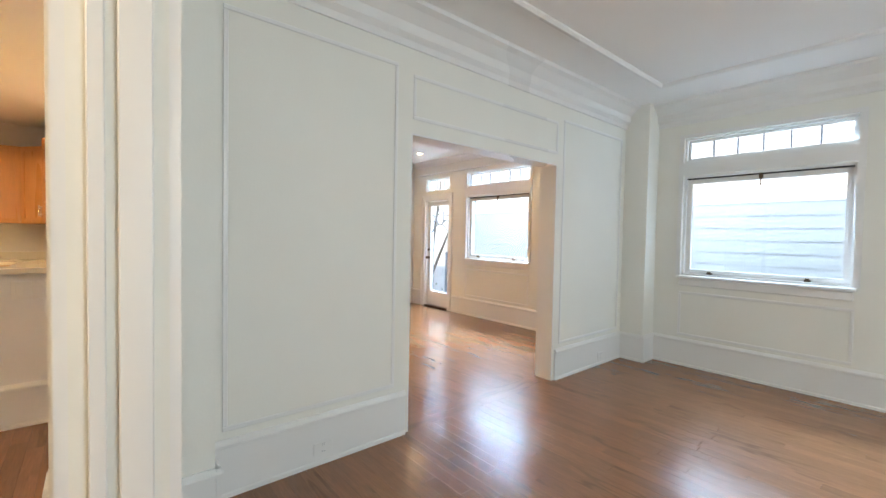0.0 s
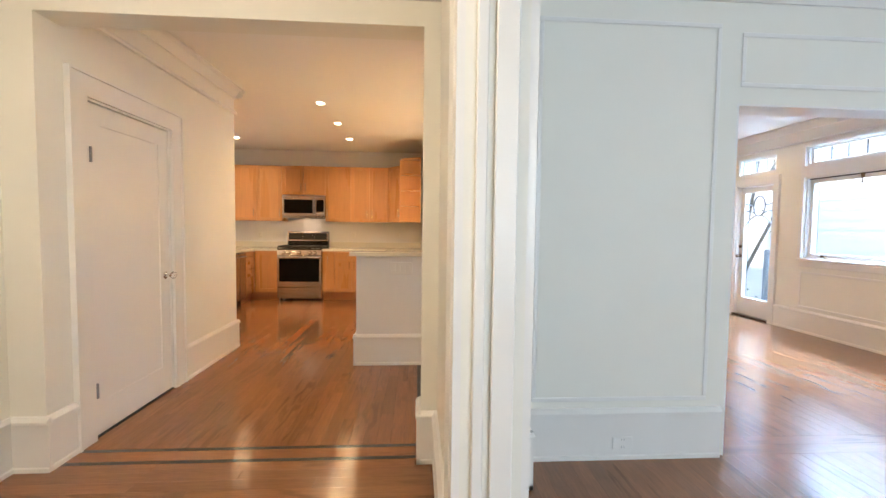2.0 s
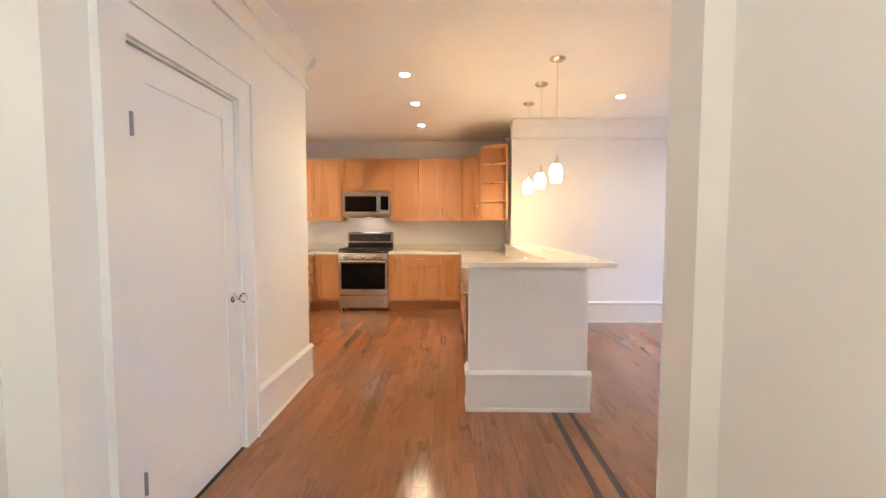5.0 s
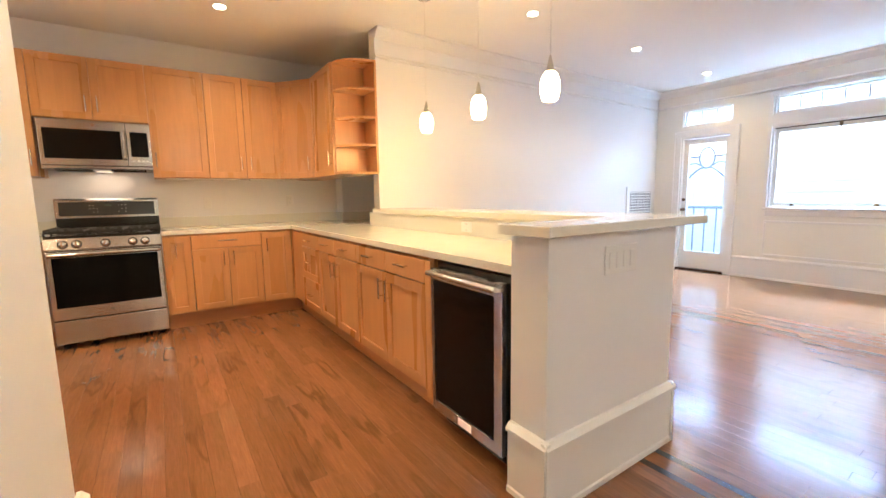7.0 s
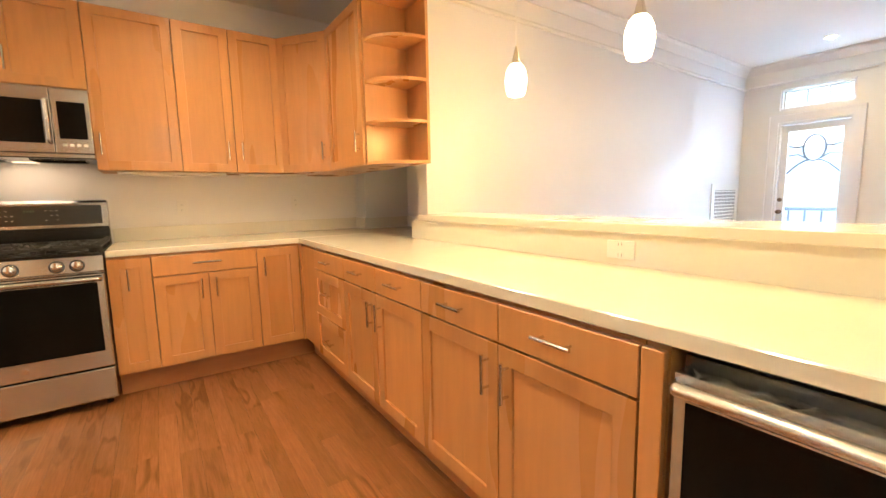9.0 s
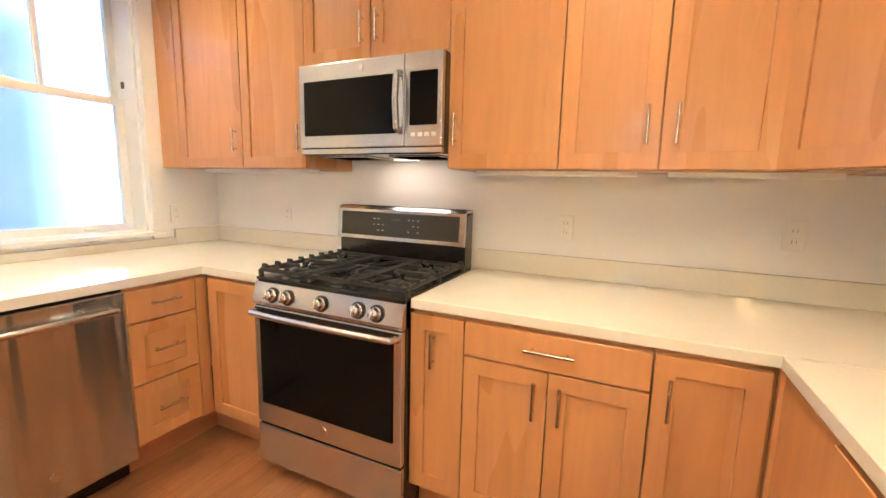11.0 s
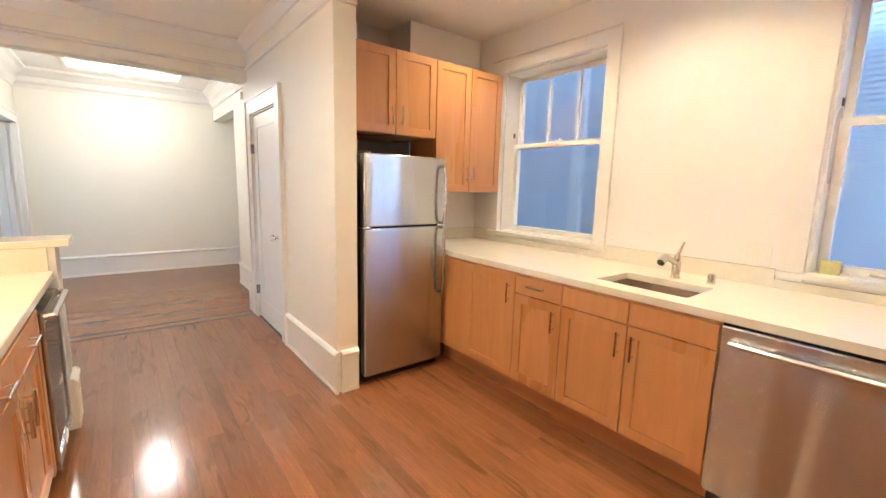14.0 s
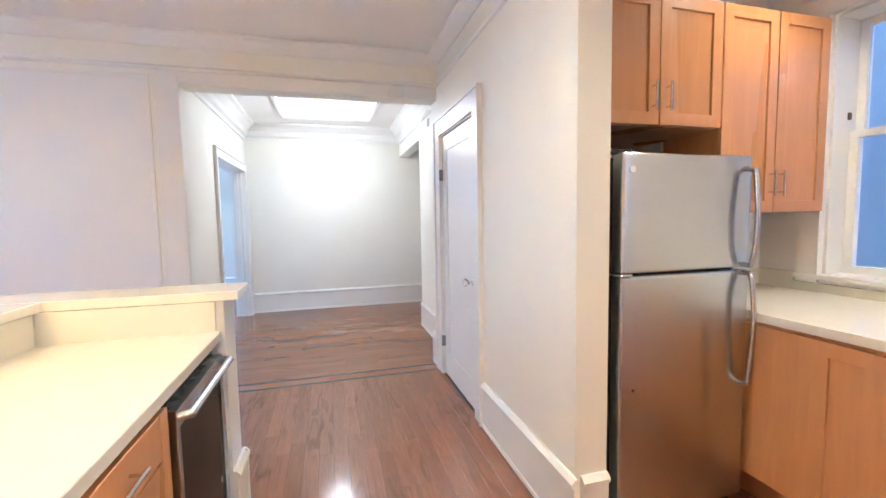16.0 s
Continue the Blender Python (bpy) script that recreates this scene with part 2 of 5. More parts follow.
def box(bm, x0, x1, y0, y1, z0, z1, bevel=0.0, seg=1):
    m = Matrix.Translation(((x0 + x1) / 2, (y0 + y1) / 2, (z0 + z1) / 2)) @ Matrix.Diagonal((abs(x1 - x0), abs(y1 - y0), abs(z1 - z0), 1))
    made = bmesh.ops.create_cube(bm, size=1, matrix=m)["verts"]
    if bevel:
        edges = list({e for v in made for e in v.link_edges})
        bmesh.ops.bevel(bm, geom=edges, offset=bevel, segments=seg, affect="EDGES", profile=0.6)
    return bm


def one_box(x0, x1, y0, y1, z0, z1, bevel=0.0, seg=1):
    return box(bmesh.new(), x0, x1, y0, y1, z0, z1, bevel, seg)


def rod(bm, a, b, r, seg=10, r2=None):
    a, b = Vector(a), Vector(b)
    d = b - a
    m = Matrix.Translation((a + b) / 2) @ d.to_track_quat("Z", "Y").to_matrix().to_4x4()
    bmesh.ops.create_cone(bm, cap_ends=True, segments=seg, radius1=r, radius2=r if r2 is None else r2, depth=d.length, matrix=m)
    return bm


def bent(bm, pts, r, seg=8):
    """A round bar through the points, with ball joints."""
    for a, b in zip(pts, pts[1:]):
        rod(bm, a, b, r, seg)
    for p in pts[1:-1]:
        bmesh.ops.create_uvsphere(bm, u_segments=seg, v_segments=6, radius=r, matrix=Matrix.Translation(p))
    return bm


def lathe(bm, rings, seg=24, at=(0, 0, 0)):
    """A turned shape round z from (radius, height) pairs."""
    loops = []
    for r, z in rings:
        loops.append([bm.verts.new((at[0] + r * math.cos(2 * math.pi * i / seg), at[1] + r * math.sin(2 * math.pi * i / seg), at[2] + z)) for i in range(seg)])
    for a, b in zip(loops, loops[1:]):
        for i in range(seg):
            bm.faces.new((a[i], a[(i + 1) % seg], b[(i + 1) % seg], b[i]))
    bm.faces.new(loops[0][::-1])
    bm.faces.new(loops[-1])
    return bm


def prism(bm, profile, start, end, across, up=(0, 0, 1)):
    """A profile of (across, up) pairs drawn out from start to end."""
    s, e, ax, u = Vector(start), Vector(end), Vector(across), Vector(up)
    a = [bm.verts.new(s + ax * p + u * q) for p, q in profile]
    b = [bm.verts.new(e + ax * p + u * q) for p, q in profile]
    k = len(profile)
    for i in range(k):
        bm.faces.new((a[i], a[(i + 1) % k], b[(i + 1) % k], b[i]))
    bm.faces.new(a[::-1])
    bm.faces.new(b)
    bmesh.ops.recalc_face_normals(bm, faces=bm.faces[:])
    return bm


def finish(bm, name, mat, smooth=False):
    me = bpy.data.meshes.new(name)
    bmesh.ops.recalc_face_normals(bm, faces=bm.faces[:])
    bm.to_mesh(me)
    bm.free()
    me.materials.append(mat)
    if smooth:
        for p in me.polygons:
            p.use_smooth = True
        me.set_sharp_from_angle(angle=radians(40))
    return me


def structure(name, bm, mat, label="", smooth=False):
    ob = new(name, finish(bm, name, mat, smooth))
    return tagged(ob, label, "", "", "structure")


def thing(name, label, category, x=0.0, y=0.0, z=0.0, rz=0.0, group=""):
    ob = new(name)
    ob.empty_display_size = 0.1
    ob.matrix_world = pose(x, y, z, 0, 0, rz)
    return tagged(ob, label, category, group)


def part(name, bm, mat, parent, label="", smooth=False):
    ob = new(name, finish(bm, name, mat, smooth))
    ob.parent = parent
    return tagged(ob, label)


def cells(bm, us, vs, filled, w0, w1, place):
    """One joined solid from the filled cells of a grid, drawn out from w0 to w1; place turns (u, v, w) into a point."""
    us, vs = sorted(set(us)), sorted(set(vs))
    full = {(i, j) for i in range(len(us) - 1) for j in range(len(vs) - 1) if filled((us[i] + us[i + 1]) / 2, (vs[j] + vs[j + 1]) / 2)}
    made = {}

    def vert(i, j, k):
        if (i, j, k) not in made:
            made[i, j, k] = bm.verts.new(place(us[i], vs[j], (w0, w1)[k]))
        return made[i, j, k]
    for i, j in full:
        bm.faces.new([vert(i + a, j + c, 0) for a, c in ((0, 0), (0, 1), (1, 1), (1, 0))])
        bm.faces.new([vert(i + a, j + c, 1) for a, c in ((0, 0), (1, 0), (1, 1), (0, 1))])
        for di, dj, a, c in ((-1, 0, (0, 0), (0, 1)), (1, 0, (1, 1), (1, 0)), (0, -1, (1, 0), (0, 0)), (0, 1, (0, 1), (1, 1))):
            if (i + di, j + dj) not in full:
                bm.faces.new([vert(i + a[0], j + a[1], 0), vert(i + a[0], j + a[1], 1), vert(i + c[0], j + c[1], 1), vert(i + c[0], j + c[1], 0)])
    return bm


def outside(holes):
    return lambda u, v: not any(a < u < b and lo < v < hi for a, b, lo, hi in holes)


def wall_along_x(bm, y0, y1, x0, x1, z0, z1, holes=()):
    us = [x0, x1] + [q for h in holes for q in h[:2]]
    vs = [z0, z1] + [q for h in holes for q in h[2:]]
    return cells(bm, us, vs, outside(holes), y0, y1, lambda u, v, w: (u, w, v))


def wall_along_y(bm, x0, x1, y0, y1, z0, z1, holes=()):
    flat = [(a, b, lo, hi) for a, b, spans in holes for lo, hi in spans]
    us = [y0, y1] + [q for h in flat for q in h[:2]]
    vs = [z0, z1] + [q for h in flat for q in h[2:]]
    return cells(bm, us, vs, outside(flat), x0, x1, lambda u, v, w: (w, u, v))


# ---------------------------------------------------------------- large structure
H = 2.75
HD = 2.82
structure("wall_kitchen_north", wall_along_x(bmesh.new(), 7.93, 8.08, -3.45, 1.24, 0, H), GREY, "pale grey painted kitchen wall behind the range")
WIN_S = (4.17, 5.17)
WIN_R = (6.39, 7.465)
structure("wall_kitchen_west", wall_along_y(bmesh.new(), -3.45, -3.20, 3.30, 7.93, 0, H, [(*WIN_S, [(1.0, 2.41)]), (*WIN_R, [(1.0, 2.41)])]), GREY,
          "pale grey painted wall over the sink")
bm = bmesh.new()
box(bm, -3.20, -2.42, 3.30, 3.83, 0, H)
box(bm, -2.42, -1.65, 3.30, 3.50, 0, H)
structure("wall_fridge_alcove", bm, GREY, "pale grey painted wall behind the refrigerator")
structure("wall_hall", wall_along_y(bmesh.new(), -1.65, -1.50, 2.27, 4.40, 0, H, [(2.41, 3.24, [(0, 2.05)])]), WALL, "cream painted hall wall with a closet door")
structure("wall_between_rooms", wall_along_x(bmesh.new(), 2.10, 2.27, -2.4, 5.75, 0, HD + 0.1, [(-1.50, 0.47, 0, 2.38), (2.23, 3.90, 0, 2.03)]), WALL,
          "cream painted wall with two wide openings")
structure("wall_foyer_west", wall_along_y(bmesh.new(), -1.83, -1.68, -0.75, 2.10, 0, H, [(-0.75, 0.72, [(0, 2.33)])]), WALL, "cream painted foyer wall with an opening")
bm = bmesh.new()
box(bm, -3.0, 0.73, -0.90, -0.75, 0, H)
structure("wall_foyer_south", bm, WALL, "cream painted foyer end wall")
bm = bmesh.new()
box(bm, -3.0, -2.85, -0.75, 0.87, 0, H)
box(bm, -2.85, -1.83, 0.72, 0.87, 0, H)
structure("wall_side_passage", bm, WALL, "cream painted passage wall")
structure("wall_foyer_east", wall_along_y(bmesh.new(), 0.56, 0.73, -0.75, 2.10, 0, HD, [(-0.58, 0.92, [(0, 2.05)])]), WALL, "cream painted partition with a doorway")
structure("wall_dining_west", wall_along_y(bmesh.new(), 0.58, 0.73, -2.95, -0.90, 0, HD), WALL, "cream painted dining wall")
structure("wall_dining_south", wall_along_x(bmesh.new(), -2.95, -2.80, 0.73, 5.65, 0, HD, [(1.40, 3.40, 0.9, 2.4)]), WALL, "cream painted dining wall with a front window")
DW = (0.24, 1.57)
structure("wall_dining_east", wall_along_y(bmesh.new(), 5.45, 5.65, -2.80, 2.10, 0, HD, [(*DW, [(0.97, 2.03), (2.18, 2.43)])]), WALL,
          "cream painted window wall of the dining room")
bm = bmesh.new()
box(bm, 5.20, 5.45, 1.84, 2.10, 0, HD)
box(bm, 0.73, 1.01, 1.85, 2.10, 0, HD)
structure("wall_dining_pilasters", bm, WALL, "cream painted corner piers")
LW = (3.66, 4.99)
LD = (5.45, 6.13)
structure("wall_living_east", wall_along_y(bmesh.new(), 5.50, 5.70, 2.27, 6.67, 0, H, [(*LW, [(0.96, 2.02), (2.17, 2.42)]), (*LD, [(0, 2.02), (2.17, 2.42)])]), WALL,
          "cream painted living room window wall")
structure("wall_living_north", wall_along_x(bmesh.new(), 6.52, 6.64, 0.56, 5.50, 0, H), GREY, "pale grey painted living room wall")
# unseen skin, added dark so little light bounces onto the siding opposite
structure("wall_exterior_cladding", wall_along_y(bmesh.new(), 5.702, 5.73, -2.95, 8.08, -3.2, 3.1, [
    (DW[0] - 0.02, DW[1] + 0.02, [(0.9, 2.5)]), (LW[0] - 0.02, LW[1] + 0.02, [(0.9, 2.5)]), (LD[0] - 0.02, LD[1] + 0.02, [(0.0, 2.5)])]), UNSEEN_DARK, "unseen dark skin added to cut light bounced at the siding")
bm = bmesh.new()
box(bm, 1.09, 1.24, 6.64, 7.93, 0, H)
box(bm, 0.64, 1.09, 7.72, 7.93, 0, H)
structure("wall_kitchen_east", bm, GREY, "pale grey painted niche and chimney breast")

bm = bmesh.new()
box(bm, -3.45, 5.75, 2.27, 8.08, H, H + 0.15)
structure("ceiling_kitchen_living", bm, CEIL, "white plaster ceiling")
bm = bmesh.new()
box(bm, -3.0, 0.56, -0.90, 2.10, H, H + 0.15)
structure("ceiling_foyer", bm, CEIL, "white plaster foyer ceiling")
bm = bmesh.new()
box(bm, 0.56, 5.65, -2.95, 2.10, HD, HD + 0.15)
structure("ceiling_dining", bm, CEIL, "white plaster dining ceiling")

# ---------------------------------------------------------------- trim: baseboards, crowns, casings, panels
BASE = [(0, 0), (0.024, 0), (0.024, 0.022), (0.018, 0.028), (0.018, 0.255), (0.030, 0.262), (0.030, 0.275), (0.012, 0.295), (0, 0.295)]
CROWN = [(0, 0), (0, -0.10), (0.012, -0.10), (0.03, -0.075), (0.055, -0.035), (0.08, -0.018), (0.08, 0)]
BIG_CROWN = [(0, 0), (0, -0.24), (0.014, -0.24), (0.02, -0.20), (0.05, -0.17), (0.055, -0.11), (0.12, -0.05), (0.16, -0.03), (0.16, 0)]
RAIL = [(0, 0), (0.018, 0.004), (0.024, 0.018), (0.012, 0.035), (0, 0.035)]


def run(name, profile, segments, z, mat=None, label=""):
    bm = bmesh.new()
    for sx, sy, ex, ey, nx, ny in segments:
        prism(bm, profile, (sx, sy, z), (ex, ey, z), (nx, ny, 0))
    return structure(name, bm, mat or WHITE, label)


run("baseboard", BASE, [
    (-1.50, 3.38, -1.50, 4.424, 1, 0), (-1.524, 4.40, -1.65, 4.40, 0, 1), (-1.50, 2.27, -1.50, 2.285, 1, 0),
    (-1.68, 0.72, -1.68, 2.10, 1, 0), (-1.68, 2.10, -1.476, 2.10, 0, -1), (-1.50, 2.10, -1.50, 2.27, 1, 0),
    (-2.85, -0.75, 0.56, -0.75, 0, 1), (0.56, 1.03, 0.56, 2.10, -1, 0), (0.56, 2.10, 0.446, 2.10, 0, -1), (0.47, 2.076, 0.47, 2.294, -1, 0),
    (0.446, 2.27, 2.13, 2.27, 0, 1), (3.99, 2.27, 5.50, 2.27, 0, 1),
    (1.01, 2.10, 2.205, 2.10, 0, -1), (3.925, 2.10, 5.20, 2.10, 0, -1), (5.20, 2.10, 5.20, 1.816, -1, 0), (5.20, 1.84, 5.45, 1.84, 0, -1),
    (1.01, 2.10, 1.01, 1.826, 1, 0), (1.034, 1.85, 0.73, 1.85, 0, -1), (0.73, 1.85, 0.73, 1.02, 1, 0),
    (5.45, 1.84, 5.45, -2.80, -1, 0), (0.73, -2.80, 5.45, -2.80, 0, 1), (0.73, -2.80, 0.73, -0.68, 1, 0),
    (5.50, 2.27, 5.50, 5.35, -1, 0), (5.50, 6.22, 5.50, 6.52, -1, 0), (0.75, 6.52, 5.50, 6.52, 0, -1),
], 0.0, None, "tall white painted baseboard")
run("crown_hall", CROWN, [(-1.50, 2.27, -1.50, 4.48, 1, 0), (-1.42, 4.40, -1.65, 4.40, 0, 1), (-1.50, 2.27, 5.50, 2.27, 0, 1), (5.50, 2.27, 5.50, 6.52, -1, 0),
                          (5.50, 6.52, 0.56, 6.52, 0, -1)], H, None, "white painted crown moulding")
run("picture_rail", RAIL, [(-1.50, 2.27, -1.50, 4.42, 1, 0), (-1.50, 4.40, -1.65, 4.40, 0, 1), (-1.50, 2.27, 5.50, 2.27, 0, 1), (0.56, 6.52, 5.50, 6.52, 0, -1), (5.50, 2.27, 5.50, 6.52, -1, 0)],
    2.48, None, "slim white picture rail")
run("crown_foyer", BIG_CROWN, [(-1.68, 0.0, -1.68, 2.10, 1, 0), (-1.68, -0.75, -1.68, 0.0, 1, 0), (-2.85, -0.75, 0.56, -0.75, 0, 1), (0.56, -0.75, 0.56, 2.10, -1, 0), (-1.68, 2.10, 0.56, 2.10, 0, -1)],
    H, None, "white stepped crown moulding")
run("crown_dining", BIG_CROWN, [(0.73, 2.10, 5.45, 2.10, 0, -1), (5.45, 2.10, 5.45, -2.80, -1, 0), (0.73, -2.80, 5.45, -2.80, 0, 1), (0.73, -2.80, 0.73, 2.10, 1, 0)],
    HD, None, "white stepped crown moulding")


def ceiling_panel(name, x0, x1, y0, y1, z):
    prof = [(-0.03, 0), (-0.03, -0.012), (-0.012, -0.028), (0.012, -0.028), (0.03, -0.012), (0.03, 0)]
    bm = bmesh.new()
    for a, b, n in (((x0, y0), (x1, y0), (0, 1, 0)), ((x0, y1), (x1, y1), (0, 1, 0)), ((x0, y0), (x0, y1), (1, 0, 0)), ((x1, y0), (x1, y1), (1, 0, 0))):
        prism(bm, prof, (*a, z), (*b, z), n)
    structure(name, bm, WHITE, "white rectangular moulding on the ceiling")


ceiling_panel("trim_ceiling_foyer", -1.17, -0.02, -0.16, 1.22, H)
ceiling_panel("trim_ceiling_dining", 1.40, 4.75, -2.1, 1.55, HD)


def casing(name, axis, at, out, a, b, top, w=0.10, t=0.022, legs=True):
    """Flat casing with a back band round an opening, on the plane axis = at, standing out towards out."""
    lo, hi = sorted((at, at + out * t))
    lo2, hi2 = sorted((at, at + out * (t + 0.012)))
    put = (lambda u, v, q: (u, q, v)) if axis == "y" else (lambda u, v, q: (q, u, v))
    e = 0.014
    band = cells(bmesh.new(), [a - w - e, a - w, b + w, b + w + e], [0, top + w, top + w + e], outside([(a - w, b + w, -1, top + w)]), lo2, hi2, put)
    structure("trim_" + name, band, WHITE, "white back band of a door casing")
    return structure(name, cells(bmesh.new(), [a - w, a, b, b + w], [0, top, top + w], outside([(a, b, -1, top)]), lo, hi, put), WHITE, "white painted door casing")


casing("casing_closet", "x", -1.50, 1, 2.41, 3.24, 2.05, 0.122)
casing("casing_living_opening", "y", 2.27, 1, 2.23, 3.90, 2.03, 0.10)
casing("casing_doorway_foyer", "x", 0.56, -1, -0.58, 0.92, 2.05, 0.09)
casing("casing_doorway_dining", "x", 0.73, 1, -0.58, 0.92, 2.05, 0.09)
casing("casing_balcony_door", "x", 5.50, -1, 5.45, 6.13, 2.02, 0.085)
bm = bmesh.new()
box(bm, 0.47, 0.63, 2.27, 2.288, 0.295, 2.455, 0.003)
box(bm, -1.50, 0.63, 2.27, 2.286, 2.385, 2.478, 0.003)
structure("trim_hall_opening", bm, WHITE, "white flat casing of the wide hall opening")
# jamb stops inside the foyer doorway
bm = bmesh.new()
for y0, y1 in ((0.905, 0.92), (-0.58, -0.565)):
    box(bm, 0.59, 0.62, y0, y1, 0, 2.05, 0.003)
    box(bm, 0.64, 0.70, y0, y1, 0, 2.05, 0.003)
structure("trim_doorway_stops", bm, WHITE, "white grooved jamb strips")


def panel_frame(bm, axis, at, out, a, b, z0, z1, w=0.026, t=0.008):
    lo, hi = sorted((at, at + out * t))

    def bar(p, q, s0, s1):
        if axis == "y":
            box(bm, p, q, lo, hi, s0, s1, 0.004)
        else:
            box(bm, lo, hi, p, q, s0, s1, 0.004)
    bar(a, b, z0, z0 + w)
    bar(a, b, z1 - w, z1)
    bar(a, a + w, z0 + w, z1 - w)
    bar(b - w, b, z0 + w, z1 - w)


bm = bmesh.new()
panel_frame(bm, "y", 2.10, -1, 1.09, 2.12, 0.335, 2.46)
panel_frame(bm, "y", 2.10, -1, 3.99, 5.12, 0.335, 2.46)
panel_frame(bm, "y", 2.10, -1, 2.24, 3.90, 2.12, 2.42)
structure("trim_dining_panels", bm, WHITE, "white wall panel mouldings")
bm = bmesh.new()
panel_frame(bm, "x", 5.45, -1, 0.22, 1.58, 0.325, 0.80)
panel_frame(bm, "x", 5.50, -1, 3.64, 5.00, 0.325, 0.80)
structure("trim_panels_under_windows", bm, WHITE, "white panel mouldings under the windows")
bm = bmesh.new()
panel_frame(bm, "y", 2.27, 1, 0.66, 2.08, 0.34, 2.44)
panel_frame(bm, "y", 2.27, 1, 4.04, 5.44, 0.34, 2.44)
structure("trim_living_panels", bm, WHITE, "white wall panel mouldings")
GREYPANEL = bmesh.new()
box(GREYPANEL, 0.683, 2.057, 2.27, 2.274, 0.363, 2.417)
structure("trim_living_panel_field", GREYPANEL, GREY, "pale grey painted wall panel field")

# opening reveals of the two wide openings get a white lining
bm = bmesh.new()
for x0, x1 in ((2.23, 2.242), (3.888, 3.90)):
    box(bm, x0, x1, 2.10, 2.27, 0, 2.018)
box(bm, 2.23, 3.90, 2.10, 2.27, 2.018, 2.03)
structure("trim_living_opening_lining", bm, WHITE, "white painted lining of the opening")

# ---------------------------------------------------------------- windows and the balcony door


def ring_x(bm, x0, x1, y0, y1, z0, z1, w):
    """A rectangular frame of width w in the plane across x."""
    return cells(bm, [y0, y0 + w, y1 - w, y1], [z0, z0 + w, z1 - w, z1], outside([(y0 + w, y1 - w, z0 + w, z1 - w)]), x0, x1, lambda u, v, q: (q, u, v))


def big_window(name, xw, y0, y1, label):
    """A fixed sash below a row of six small lights, in a wall whose room face is x = xw."""
    win = tagged(thing(name, label, "window", xw, 0, 0), kind="structure")
    f = ring_x(bmesh.new(), 0.02, 0.16, y0, y1, 0.97, 2.03, 0.022)
    ring_x(f, 0.02, 0.16, y0, y1, 2.18, 2.43, 0.018)
    part("window_frame", f, WHITE, win)
    part("sash", ring_x(bmesh.new(), 0.055, 0.10, y0 + 0.024, y1 - 0.024, 0.994, 1.995, 0.045), WHITE, win)
    g = part("pane", one_box(0.076, 0.080, y0 + 0.065, y1 - 0.065, 1.035, 1.955), GLASS, win, "clear glass")
    g.visible_shadow = False
    # solid dark strip in place of the shaded gap
    part("sash_gap", one_box(0.03, 0.12, y0 + 0.024, y1 - 0.024, 1.997, 2.006), GAP_SHADE, win, "dark strip for the shade over the sash")
    tr = ring_x(bmesh.new(), 0.06, 0.10, y0 + 0.02, y1 - 0.02, 2.20, 2.41, 0.022)
    part("transom_sash", tr, WHITE, win)
    n = 6
    span = (y1 - y0 - 0.084) / n
    for i in range(n):
        a = y0 + 0.042 + i * span
        g = part("pane", one_box(0.078, 0.082, a + 0.006, a + span - 0.006, 2.222, 2.388), GLASS, win)
        g.visible_shadow = False
        if i:
            # white bar, coloured grey for its shade against the bright sky
            part("glazing_bar", one_box(0.068, 0.094, a - 0.0075, a + 0.0075, 2.222, 2.388, 0.003), GREY_METAL_BACKLIT, win)
    part("window_sill", one_box(-0.055, 0.055, y0 - 0.03, y1 + 0.03, 0.945, 0.972, 0.006, 2), WHITE, win)
    part("apron", one_box(-0.02, -0.002, y0 - 0.01, y1 + 0.01, 0.865, 0.944, 0.006), WHITE, win)
    c = cells(bmesh.new(), [y0 - 0.045, y0, y1, y1 + 0.045], [0.974, 2.035, 2.175, 2.43, 2.47], outside([(y0, y1, 0.9, 2.035), (y0, y1, 2.175, 2.43)]), -0.018, -0.002,
              lambda u, v, q: (q, u, v))
    part("casing", c, WHITE, win)
    lat = bmesh.new()
    ym = (y0 + y1) / 2
    box(lat, 0.030, 0.056, ym - 0.016, ym + 0.016, 1.955, 2.02, 0.004)
    rod(lat, (0.035, ym, 1.955), (0.035, ym, 1.90), 0.006)
    bmesh.ops.create_uvsphere(lat, u_segments=8, v_segments=6, radius=0.011, matrix=Matrix.Translation((0.035, ym, 1.90)))
    part("latch", lat, BRASS, win, "aged brass catch", True)
    for k in (0.22, 0.80):
        lift = bmesh.new()
        yk = y0 + (y1 - y0) * k
        box(lift, 0.012, 0.056, yk - 0.024, yk + 0.024, 0.996, 1.012, 0.004)
        rod(lift, (0.012, yk - 0.015, 1.018), (0.012, yk + 0.015, 1.018), 0.010)
        part("sash_lift", lift, BRASS, win, "aged brass sash lift", True)
    return win


big_window("window_dining", 5.45, DW[0], DW[1], "wide white window with a row of small lights above")
big_window("window_living", 5.50, LW[0], LW[1], "wide white window with a row of small lights above")


